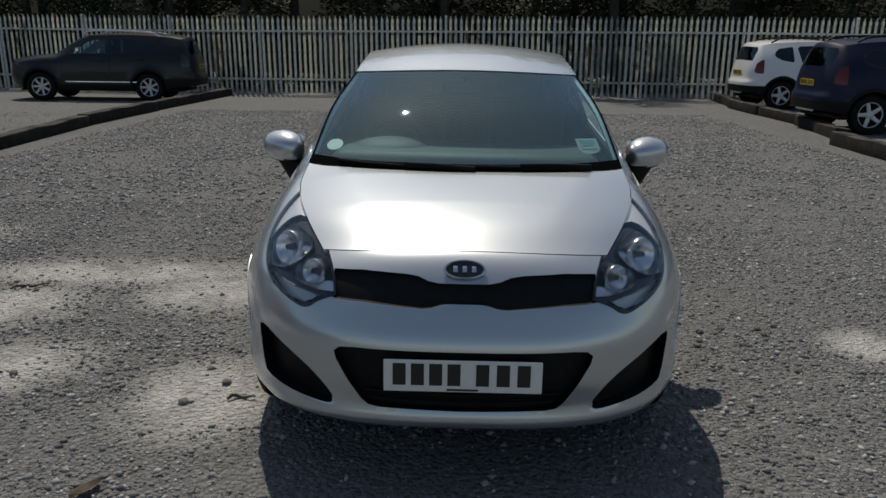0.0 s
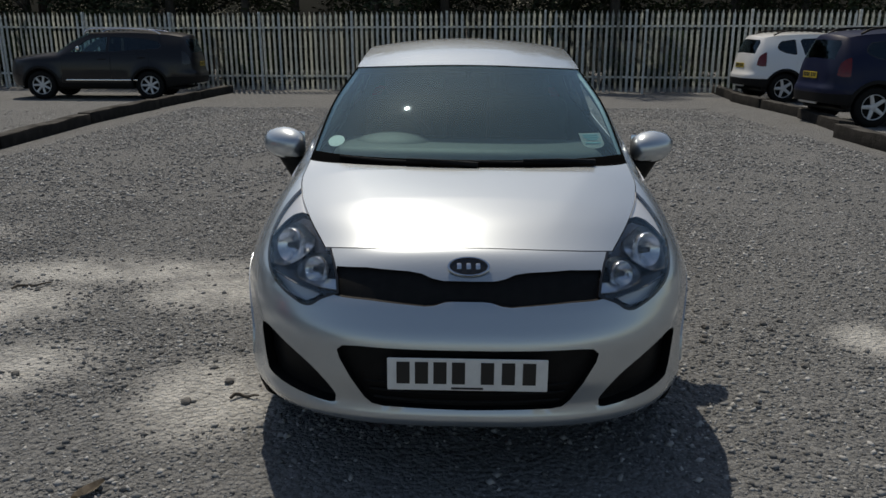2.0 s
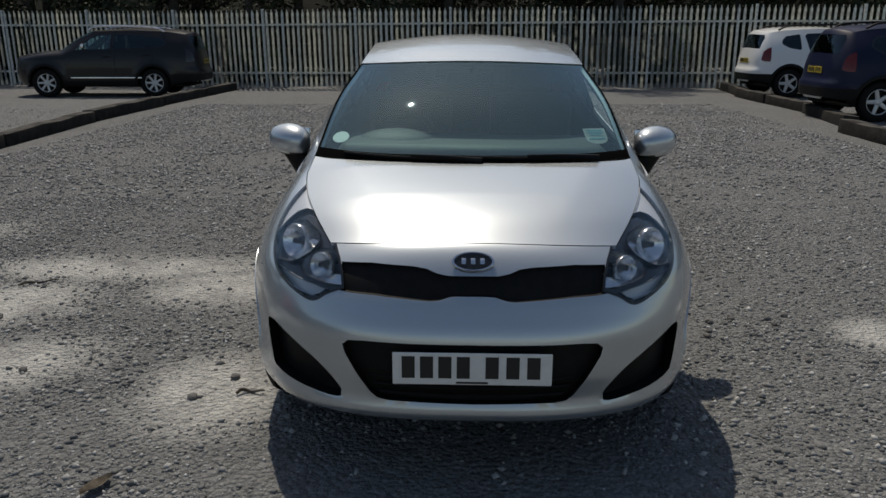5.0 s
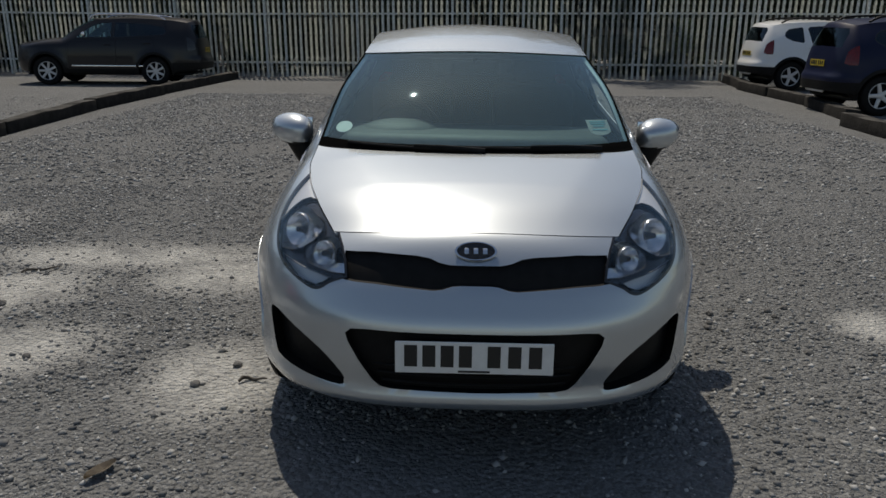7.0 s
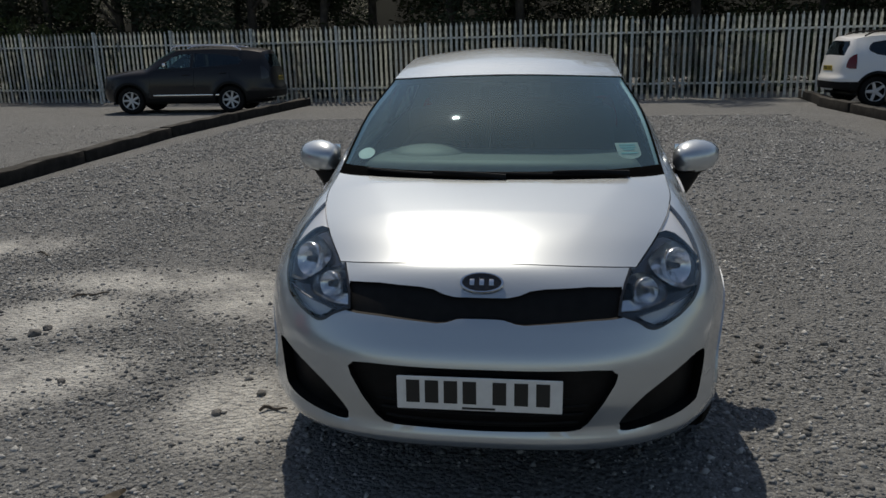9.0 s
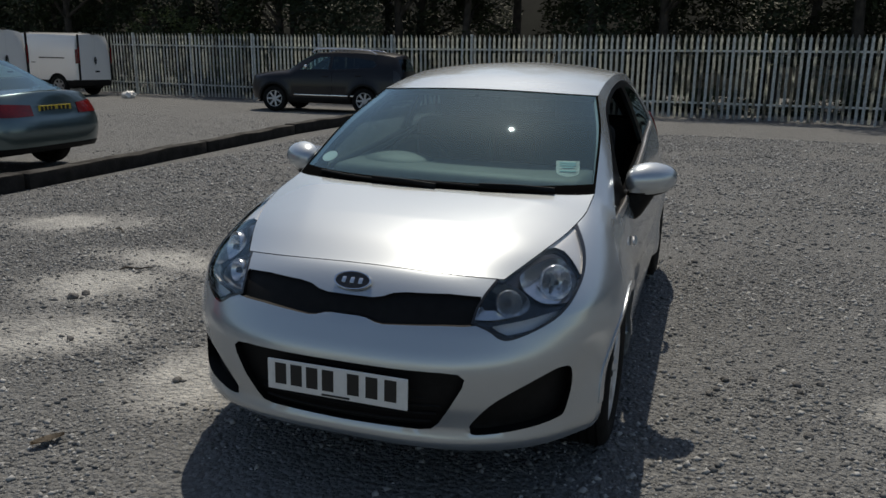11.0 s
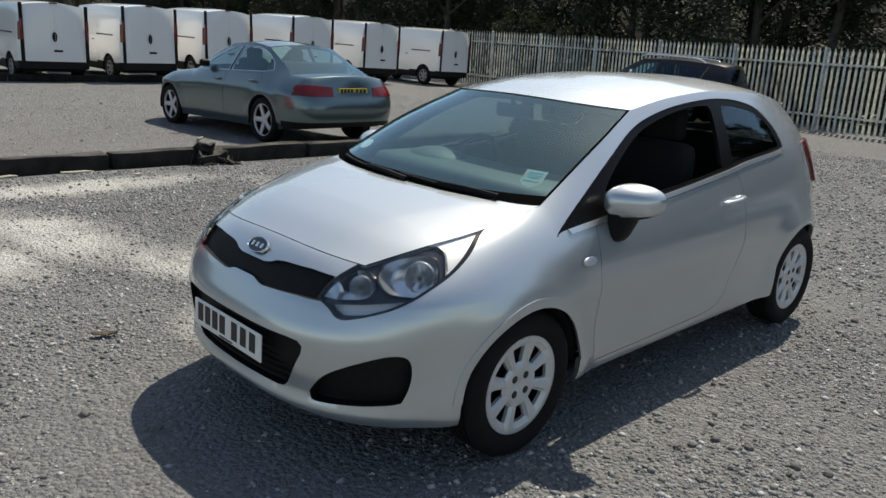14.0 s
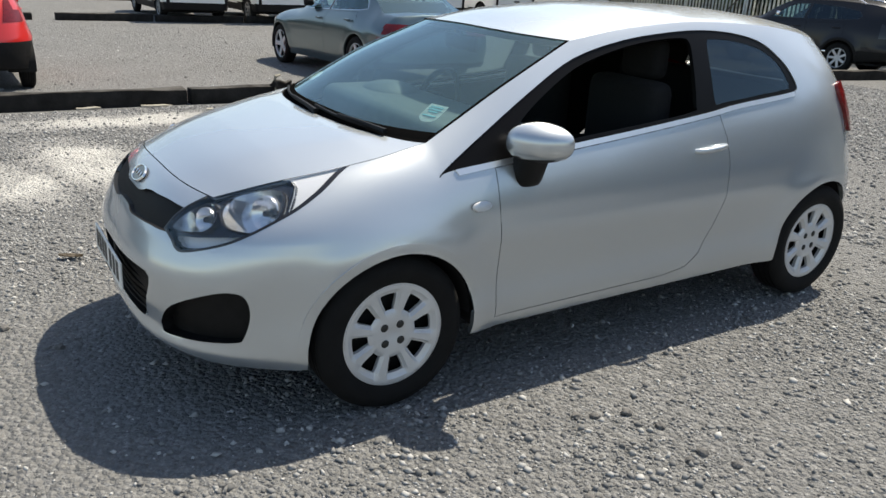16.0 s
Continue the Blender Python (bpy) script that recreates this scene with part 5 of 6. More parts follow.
VAN = {
    "power": 2.8, "rear_power": 9.0, "front_len": 0.95, "rear_from": 4.2, "rear": 4.76, "shoulder": 1.0, "fine": 0.55,
    "nose": [(0.25, 0.1), (0.5, 0.0), (0.8, 0.04), (1.1, 0.12)],
    "tail": [(0.25, 4.74), (0.55, 4.76), (1.2, 4.74)],
    "width": [(0.25, 0.90), (0.5, 0.945), (0.8, 0.952), (1.1, 0.948)],
    "bottom": ([0.0, 0.6, 4.0, 4.8], [0.28, 0.26, 0.28, 0.34]),
    "front_bend": (0, -0.06, -0.05), "rear_bend": (0, 0.03, -0.16), "arches": [(0.83, 0.33, 0.40), (3.93, 0.33, 0.40)], "flare": 0.01,
    "stations": [
        station((0.62, 0.22, 0.96), (0.06, 1.03), 0.14, (0.05, -0.03, -0.03), 0.03),
        station((0.74, 0.60, 1.10), (0.45, 1.17), 0.55, (0.06, 0, -0.03), 0.06),
        station((0.76, 0.92, 1.22), (0.75, 1.27), 0.92, (0.06, 0, -0.06), 0.12),
        station((0.74, 1.35, 1.62), (1.20, 1.67), 1.35, (0.06, 0, -0.14), 0.4),
        station((0.74, 1.75, 1.86), (1.60, 1.91), 1.75, (0.08, 0, -0.14), 0.55),
        station((0.78, 2.60, 1.90), (2.60, 1.97), 2.60, (0.08, 0, -0.14), 0.6),
        station((0.79, 4.20, 1.88), (4.20, 1.96), 4.20, (0.08, 0, -0.14), 0.6),
        station((0.78, 4.64, 1.86), (4.69, 1.93), 4.66, (0.08, 0.02, -0.16), 0.6),
    ],
    "panels": [("bonnet", 0, 2), ("windscreen", 2, 4), ("roof", 4, 7)],
    "hubs": (0.83, 3.93), "tyre": (0.33, 0.21, 0.215), "arch": 0.385,
    "windows": [[(1.05, 1.16), (1.95, 1.18), (1.95, 1.66), (1.55, 1.66)]],
    "doors": [[(1.0, 0.45), (2.0, 0.45), (2.0, 1.75), (1.62, 1.72), (1.0, 1.14)], [(2.04, 0.45), (3.2, 0.45), (3.2, 1.78), (2.04, 1.78)]],
    "tail_lamp": [(0.83, 1.02), (1.0, 1.02), (1.0, 1.54), (0.83, 1.54)], "lamp_wrap": 0.09,
    "bumper": 0.52, "plate_z": 0.7, "cladding": 0.5,
}


def vehicle(name, spec, skin, m, label, category, style, group="", window=GLASS, lamp=REDLENS, plate_mat=YELLOW, rails=None, parked_plate=True, trim=GLOSSBLACK, trim_w=0.022):
    """A parked vehicle from its spec, with panels, windows, lamps and wheels as parts."""
    car = empty(name, m, label, category, group)
    band, panels = shell(spec)
    side = lambda c: c.x > 0.35
    hind = spec["rear_from"]
    r, rim_r, tw = spec["tyre"]
    zh = r
    for hy in spec["hubs"]:
        cut_out(band, circle(hy, zh, spec["arch"], 36), "side", side).free()
    if spec["cladding"] and spec is not VAN:
        for hy in spec["hubs"]:
            both_sides("arch_cladding", rim(push(cut_out(band, circle(hy, zh, spec["arch"] + 0.06, 36), "side", lambda c: c.x > 0.5), 0.01), 0.02), BLACK, car, "black plastic wheel arch trim")
        part("skid_plate", box_bm((0.66, 0.05, 0.09), (0, spec["rear"] - 0.075, 0.40), 0.02), ALLOY, car, "silver skid plate under the bumper")
    glass = [cut_out(band, w, "side", side) for w in spec["windows"]]
    for p in spec.get("pillars", []):
        both_sides("pillar_trim", rim(cut_out(band, p, "side", side), 0.015), BLACK, car, "black pillar trim")
    lampskin = cut_out(band, spec["tail_lamp"], "front", lambda c: c.y > spec["rear"] - spec.get("lamp_wrap", 0.3))
    rear = cut_out(band, spec["rear_window"], "front", lambda c: c.y > hind) if "rear_window" in spec else None
    doors = [cut_out(band, d, "side", side) for d in spec["doors"]]
    low = cut_out(band, [(-0.1, 0.0), (1.2, 0.0), (1.2, spec["bumper"]), (-0.1, spec["bumper"])], "front", lambda c: c.y > hind + 0.35)
    sill = None
    if spec["cladding"]:
        y0, y1 = (0.3, spec["rear"]) if spec is VAN else spec["hubs"]
        sill = cut_out(band, [(y0, 0.0), (y1, 0.0), (y1, spec["cladding"]), (y0, spec["cladding"])], "side", side)
    part("body_shell", rim(whole(band), 0.02), skin, car)
    for n, bm in panels.items():
        if n in ("windscreen", "rear_window"):
            o = part(n, whole(bm), GLASS, car)
        else:
            part(n, whole(bm, 0.015, 0.002), skin, car)
    for k, (w, poly) in enumerate(zip(glass, spec["windows"])):
        mid = np.mean(poly, axis=0)
        pane = cut_out(w, [tuple(np.array(p) + (mid - np.array(p)) * (trim_w / np.hypot(*(mid - np.array(p))))) for p in poly], "side", side)
        both_sides("window_frame", rim(w, 0.015), trim, car)
        both_sides("side_window", push(pane, -0.006), GLASS if k == 0 and spec.get("clear") else window, car)
    for d in doors:
        both_sides("door", rim(d, 0.025, 0.0035), skin, car)
    both_sides("tail_lamp", rim(push(lampskin, 0.008), 0.02), lamp, car, "red tail lamp")
    if rear:
        part("rear_window", whole(push(rear, -0.004)), window, car)
    part("rear_bumper", rim(whole(push(low, 0.004)), 0.02), BLACK, car)
    if sill:
        both_sides("sill_cladding", rim(push(sill, 0.006), 0.02), BLACK, car, "black plastic sill")
    w = max(v for _, v in spec["width"])
    L = spec["rear"]
    for hy in spec["hubs"]:
        for s in (1, -1):
            bm = liner_bm(hy, zh, spec["arch"] + 0.01, w - 0.34, w - 0.012)
            if s < 0:
                bmesh.ops.scale(bm, vec=(-1, 1, 1), verts=bm.verts)
            part("arch_liner", bm, DARK, car)
            wheel(car, s * (w - 0.105), hy, zh, r, rim_r, tw * 0.9, style)
    part("underbody", box_bm((1.5, L * 0.84, 0.05), (0, L * 0.5, 0.27), 0.02), DARK, car)
    zroof = max(s["centre"][1] for s in spec["stations"])
    # seats and lining that darken the inside
    if spec is not VAN:
        y0 = spec["stations"][3]["edge"][1] + 0.35
        belt = spec["windows"][0][0][1]
        for x in (-0.38, 0.38):
            seat = part("front_seat", join_bm(box_bm((0.5, 0.5, 0.2), (x, y0, belt - 0.45), 0.06), box_bm((0.48, 0.15, 0.65), (x, y0 + 0.3, belt - 0.12), 0.06)), CLOTH, car)
            part("headrest", box_bm((0.26, 0.1, 0.18), (x, y0 + 0.34, belt + 0.26), 0.04), CLOTH, seat)
        part("rear_seat", join_bm(box_bm((1.3, 0.5, 0.2), (0, y0 + 1.0, belt - 0.42), 0.06), box_bm((1.3, 0.16, 0.62), (0, y0 + 1.3, belt - 0.12), 0.06)), CLOTH, car)
    else:
        part("load_bulkhead", box_bm((1.6, 0.05, 1.4), (0, 2.0, 1.1), 0.02), DARK, car)
    part("cabin_floor", box_bm((1.5, L * 0.6, 0.04), (0, L * 0.52, 0.36), 0.01), CLOTH, car)
    # mirrors and handles
    my, mz = spec["windows"][0][0][0] + (0.12 if spec is VAN else 0.24), spec["windows"][0][0][1] + 0.02
    for s in (1, -1):
        hgt = 0.24 if spec is VAN else 0.14
        bm = box_bm((0.2, 0.11, hgt) if spec is VAN else (0.165, 0.09, hgt * 0.8), (0, 0, hgt / 2), 0.04, segments=3)
        o = part("door_mirror", bm, BLACK if spec is VAN else CHROME if spec.get("clear") else (BLACK if spec is SALOON else skin), car)
        o.matrix_local = pose(s * (w + (0.03 if spec is VAN else -0.04)), my, mz)
        for d in spec["doors"]:
            ys = [p[0] for p in d]
            zz = max(p[1] for p in d) - (0.12 if spec is not VAN else 0.75)
            bar = tube_bm([(0, -0.09, 0), (0.02, -0.07, 0.0), (0.02, 0.07, 0.004), (0, 0.09, 0.004)], 0.013, 8)
            o = part("door_handle", bar, BLACK if spec is VAN else skin, car)
            o.matrix_local = pose(s * (w - 0.025), max(ys) - 0.2, zz, 0, 0, 0 if s > 0 else 180)
    if parked_plate:
        ty = float(pchip([z for z, _ in spec["tail"]], [y for _, y in spec["tail"]], min(spec["plate_z"], spec["tail"][-1][0]))[0])
        plate(car, pose(0, ty + 0.012, spec["plate_z"], 0, 0, 180), plate_mat)
    if rails:
        for s in (1, -1):
            pts = spline([(s * 0.62, 1.95, zroof - 0.07), (s * 0.64, 2.1, zroof + 0.02), (s * 0.64, 2.8, zroof + 0.035), (s * 0.62, 3.5, zroof + 0.005), (s * 0.60, 3.75, zroof - 0.09)], 20)
            part("roof_rail", tube_bm([tuple(p) for p in pts], 0.02, 8), rails, car, "roof rail")
    return car


def facing(heading, hub_x, hub_y, near, spec, which):
    """Pose that puts the near wheel (0 front, 1 rear) of a vehicle at a point of the yard; heading: degrees to which its nose points (0 = +x)."""
    turn = heading + 90
    w = max(v for _, v in spec["width"]) - 0.05
    local = Vector((near * w, spec["hubs"][which], 0))
    off = Matrix.Rotation(radians(turn), 3, "Z") @ local
    x, y = hub_x - off.x, hub_y - off.y
    fwd = Matrix.Rotation(radians(turn), 3, "Z") @ Vector((0, 1, 0))
    a, b = Vector((x, y, 0)) + fwd * spec["hubs"][0], Vector((x, y, 0)) + fwd * spec["hubs"][1]
    za, zb = g(a.x, a.y), g(b.x, b.y)
    slope = math.atan2(zb - za, spec["hubs"][1] - spec["hubs"][0])
    side = Matrix.Rotation(radians(turn), 3, "Z") @ Vector((1, 0, 0))
    c = (a + b) / 2
    lean = math.atan2(g(c.x + side.x, c.y + side.y) - g(c.x - side.x, c.y - side.y), 2)
    return pose(x, y, za - math.tan(slope) * spec["hubs"][0], 0, 0, turn) @ pose(0, 0, 0, math.degrees(slope), -math.degrees(lean), 0)


def shrunk(m, x, y, f):
    """The pose m, drawn in by f about a point of the yard."""
    c = Matrix.Translation((x, y, g(x, y)))
    return c @ Matrix.Scale(f, 4) @ c.inverted() @ m


STEEL = paint("steel_blue_paint", (0.115, 0.17, 0.187), 0.85, 0.3)
GREY = paint("dark_grey_paint", (0.020, 0.0205, 0.024), 0.5, 0.32)
NAVY = paint("dark_blue_paint", (0.002, 0.006, 0.032), 0.0, 0.45)
SOLIDWHITE = paint("white_paint", (0.78, 0.79, 0.79), 0.0, 0.35, 0.01)
RED = paint("red_paint", (0.55, 0.018, 0.015), 0.1, 0.3)
PALEGREY = paint("pale_grey_paint", (0.5, 0.51, 0.53), 0.5, 0.35)
for m_ in (GREY, NAVY):
    m_.node_tree.nodes["Principled BSDF"].inputs["Coat Weight"].default_value = 0.35
    m_.node_tree.nodes["Principled BSDF"].inputs["Specular IOR Level"].default_value = 0.3
NAVY.node_tree.nodes["Principled BSDF"].inputs["Coat Weight"].default_value = 0.12
FIVE = (5, 0.075, 0.06, 0.07, 0.02, ALLOY)
SEVEN = (7, 0.05, 0.055, 0.07, 0.02, ALLOY)

vehicle("saloon_car", SALOON, STEEL, shrunk(facing(181.5, -8.08, 5.0, 1, SALOON, 1), -8.08, 5.0, 1.08), "steel blue four-door saloon parked behind the timbers", "car", FIVE, trim=CHROME, trim_w=0.014)


def stretched(spec, f):
    """The same vehicle, f times as long."""
    out = dict(spec)
    for k in ("nose", "tail"):
        out[k] = [(z, y * f) for z, y in spec[k]]
    for k in ("front_len", "rear_from", "rear"):
        out[k] = spec[k] * f
    out["bottom"] = ([y * f for y in spec["bottom"][0]], spec["bottom"][1])
    out["arches"] = [(y * f, z, r) for y, z, r in spec["arches"]]
    out["hubs"] = tuple(y * f for y in spec["hubs"])
    out["stations"] = [dict(s, edge=(s["edge"][0], s["edge"][1] * f, s["edge"][2]), centre=(s["centre"][0] * f, s["centre"][1]), base=s["base"] * f) for s in spec["stations"]]
    out["windows"] = [[(y * f, z) for y, z in w] for w in spec["windows"]]
    out["doors"] = [[(y * f, z) for y, z in w] for w in spec["doors"]]
    out["pillars"] = []
    return out


LONGSUV = stretched(SUV, 1.08)
LONGSUV.update(hubs=(0.90, 3.48), arches=[(0.90, 0.345, 0.42), (3.48, 0.345, 0.42)], clear=True,
               windows=[[(1.60, 1.13), (2.48, 1.15), (2.50, 1.50), (2.20, 1.50), (1.98, 1.42)], [(2.52, 1.15), (3.72, 1.22), (3.80, 1.30), (3.70, 1.41), (3.2, 1.49), (2.54, 1.51)]])
grey_suv = vehicle("suv_car", LONGSUV, GREY, shrunk(facing(186, -7.88, 17.45, 1, LONGSUV, 1), -7.88, 17.45, 1.02), "dark grey sport utility car with bright roof rails", "car", SEVEN, window=DARKGLASS, lamp=GLOSSBLACK, rails=CHROME)
vehicle("suv_car", SUV, SOLIDWHITE, facing(2, 7.65, 16.7, -1, SUV, 1), "white sport utility car parked by the fence", "car", FIVE, window=DARKGLASS, rails=BLACK)
vehicle("suv_car", SUV, NAVY, facing(2, 7.1, 11.4, -1, SUV, 1), "dark blue sport utility car parked behind the timbers", "car", FIVE, window=DARKGLASS, rails=BLACK)

for s in (1, -1):
    part("sill_strip", box_bm((0.02, 1.7, 0.035), (s * 0.918, 2.35, 0.47), 0.006), CHROME, grey_suv, "bright sill strip")

# six vans in a row
NARROW = Matrix.Diagonal((0.90, 1, 1, 1))
van = vehicle("panel_van", VAN, SOLIDWHITE, shrunk(facing(180, -20.43, 4.75, 1, VAN, 1), -20.43, 4.75, 1.045) @ NARROW, "white panel van parked in a row, rear doors shut", "van", (6, 0.07, 0.05, 0.09, 0.03, material("steel_wheel", (0.35, 0.36, 0.37), 0.5, 0.5, vary=0.3)), "row of white vans", parked_plate=False)


def van_rear(van):
    part("door_gap", box_bm((0.006, 0.004, 1.26), (0, 4.758, 1.17), 0), LAMPGREY, van, smooth=False)
    for s in (1, -1):
        part("hinge_strip", box_bm((0.10, 0.016, 1.4), (s * 0.852, 4.742, 1.2), 0.006), BLACK, van, smooth=False)
        part("tail_lamp", box_bm((0.085, 0.03, 0.5), (s * 0.862, 4.752, 1.28), 0.012), REDLENS, van, "tall red tail lamp")
        part("slide_rail", box_bm((0.012, 1.0, 0.035), (s * 0.953, 3.75, 1.18), 0.003), INK, van, smooth=False)
    bm = lathe_bm([(0.0001, 0.0), (0.06, 0.0), (0.07, -0.014)], 24, "Y")
    bmesh.ops.scale(bm, vec=(0.9, -1, 1.7), verts=bm.verts)
    bmesh.ops.translate(bm, vec=(0.02, 4.757, 1.12), verts=bm.verts)
    part("lock_plate", bm, BLACK, van, "black oval lock plate")
    part("door_pull", box_bm((0.24, 0.03, 0.05), (-0.06, 4.76, 0.78), 0.015), BLACK, van)
    part("high_brake_lamp", box_bm((0.2, 0.04, 0.03), (0, 4.72, 1.93), 0.01), BLACK, van)


van_rear(van)
for hx, hy in ((-20.43, 7.2), (-20.43, 9.65), (-20.43, 12.65), (-20.43, 15.55), (-20.43, 19.2)):
    copy_thing(van, shrunk(facing(180 + rng.uniform(-1.5, 1.5), hx, hy, 1, VAN, 1), hx, hy, 1.045) @ NARROW)

# red hatchback at the end of the row
HATCHLOW = dict(HATCH, fine=0.6, hubs=(0.83, 3.40), tyre=(0.308, 0.205, 0.19), arch=0.345, bumper=0.62, plate_z=0.8, cladding=0.0,
                windows=[[tuple(p) for p in DOOR_GLASS[::3]], [tuple(p) for p in QUARTER_GLASS[::3]]], doors=[DOOR], tail_lamp=[(0.52, 0.86), (0.9, 0.86), (0.9, 1.12), (0.56, 1.12)],
                rear_window=[(-0.05, 1.30), (0.40, 1.27), (0.52, 1.08), (-0.05, 1.06)])
vehicle("hatchback_car", HATCHLOW, RED, facing(180, -8.62, 0.48, -1, HATCHLOW, 1), "bright red hatchback with black rear bumper strip", "car", FIVE)
for hx, hy, mat, lab in ((-43.0, 2.4, SOLIDWHITE, "white car parked far across the yard"), (-43.6, 5.4, PALEGREY, "pale grey car parked far across the yard"), (-38.0, 4.4, SOLIDWHITE, "white car parked far across the yard"), (-38.4, 6.6, SOLIDWHITE, "white car parked far across the yard"), (-38.2, 8.9, PALEGREY, "pale grey car parked far across the yard")):
    vehicle("far_car", HATCHLOW, mat, facing(0, hx, hy, 1, HATCHLOW, 0), lab, "car", FIVE, "cars far across the yard", window=DARKGLASS, parked_plate=False)


# ---- wood behind the fence ----
LEAF = material("dark_leaves", (0.036, 0.052, 0.022), 0.6, vary=0.7, scale=0.6, spec=0.25)
LEAF2 = material("light_leaves", (0.10, 0.13, 0.05), 0.6, vary=0.5, scale=1.2, spec=0.25)
BARK = material("bark", (0.07, 0.06, 0.05), 0.9, vary=0.5, scale=5, bump=0.6, bump_scale=20)


def leaf_cloud(clumps, per, size, rg):
    """Many small leaves on clumps (x, y, z, radius), as one mesh."""
    verts, faces = [], []
    for cx, cy, cz, r in clumps:
        for _ in range(per):
            d = Vector((rg.gauss(0, 1), rg.gauss(0, 1), rg.gauss(0, 1))).normalized() * r * rg.random() ** 0.35
            c = Vector((cx, cy, cz)) + Vector((d.x, d.y, d.z * 0.8))
            u = Vector((rg.gauss(0, 1), rg.gauss(0, 1), rg.gauss(0, 0.6))).normalized()
            v = u.orthogonal().normalized()
            s = size * rg.uniform(0.6, 1.3)
            i = len(verts)
            fold = u.cross(v) * s * 0.12
            verts += [c - u * s, c + v * s * 0.42 + fold, c + u * s, c - v * s * 0.42 + fold]
            faces += [(i, i + 1, i + 2), (i, i + 2, i + 3)]
    me = bpy.data.meshes.new("leaves")
    me.from_pydata([tuple(v) for v in verts], [], faces)
    return me


def tree(seed, height, spread, m, label):
    rg = random.Random(seed)
    t = empty("tree", m, label, "tree", "trees behind the fence")
    lean = rg.uniform(-0.4, 0.4)
    bms = [tube_bm([(lean * f * f, 0.2 * f, height * 0.8 * f - 0.3) for f in np.linspace(0, 1, 8)], [0.24 * (1 - 0.8 * f) for f in np.linspace(0, 1, 8)], 9)]
    clumps = []
    for k in range(15):
        z = height * rg.uniform(0.12, 0.95)
        a = rg.uniform(0, 2 * math.pi)
        rr = spread * rg.uniform(0.35, 1.0) * (1 - 0.45 * z / height)
        p = Vector((rr * math.cos(a), rr * math.sin(a), z))
        if k % 2 == 0:
            s = Vector((lean * 0.3, 0.05, z * 0.7))
            bms.append(tube_bm([s, (s + p) / 2 + Vector((0, 0, 0.25)), p], [0.07, 0.045, 0.015], 6))
        clumps.append((p.x, p.y, p.z, rg.uniform(0.7, 1.25)))
    part("trunk", join_bm(*bms), BARK, t)
    me = leaf_cloud(clumps, 380, 0.11, rg)
    me.materials.append(LEAF)
    o = new("crown", me)
    o.parent = t
    return t


rg = random.Random(11)
kinds = [tree(100 + k, h, s, pose(-26 + 5.3 * k, 26.0 + 1.5 * (k % 2), -0.8), "dark leafy tree standing in the wood behind the fence") for k, (h, s) in enumerate(((9, 3.0), (11, 3.4), (8, 2.8), (10, 3.2)))]
x = -64.0
while x < 24:
    for row in range(2):
        kx, ky = x + rg.uniform(-1, 1), 25.2 - 0.1 * x + row * 3.4 + rg.uniform(-0.6, 0.6)
        t = copy_thing(kinds[rg.randrange(4)], pose(kx, ky, g(kx, ky) - 0.1 + 0.35 * row, 0, 0, rg.uniform(0, 360)))
        t.scale = (1, 1, 1)
    x += 3.0
# wood closing the yard beyond the vans
y = -16.0
while y < 26:
    for row in range(2):
        kx, ky = -58 - 4 * row + rg.uniform(-1.5, 1.5), y + rg.uniform(-1, 1)
        copy_thing(kinds[rg.randrange(4)], pose(kx, ky, g(kx, ky), 0, 0, rg.uniform(0, 360)))
    y += 4.2


def undergrowth():
    rg = random.Random(5)
    clumps = []
    for k in range(150):
        x = -32 + 52 * rg.random()
        y = 23.3 - 0.1 * x + rg.uniform(0, 2.6)
        clumps.append((x, y, g(x, y) + rg.uniform(0.2, 1.9), rg.uniform(0.4, 0.8)))
    # low dark clumps added over the sunlit ground, in place of the wood's shade
    for k in range(150):
        x = -32 + 52 * rg.random()
        y = 23.0 - 0.1 * x + rg.uniform(0, 1.6)
        clumps.append((x, y, g(x, y) + rg.uniform(0.0, 0.45), rg.uniform(0.35, 0.6)))
    me = leaf_cloud(clumps, 150, 0.085, rg)
    me.materials.append(LEAF)
    tagged(new("undergrowth", me), "dark tangled undergrowth behind the fence", "bushes", kind="stuff")
    clumps = []
    for x0, n, top in ((-19.5, 26, 3.3), (-15.5, 12, 2.6), (-7.0, 8, 1.9), (8.5, 8, 1.9)):
        for k in range(n):
            x = x0 + rg.gauss(0, 1.2)
            y = 23.1 - 0.1 * x + rg.uniform(0, 0.8)
            clumps.append((x, y, g(x, y) + rg.uniform(0.2, top), rg.uniform(0.25, 0.5)))
    me = leaf_cloud(clumps, 130, 0.075, rg)
    # lighter leaves: the sun on these bushes is put into the colour
    me.materials.append(LEAF2)
    tagged(new("sunlit_bushes", me), "pale green bushes growing through the fence line", "bushes", kind="stuff")


undergrowth()


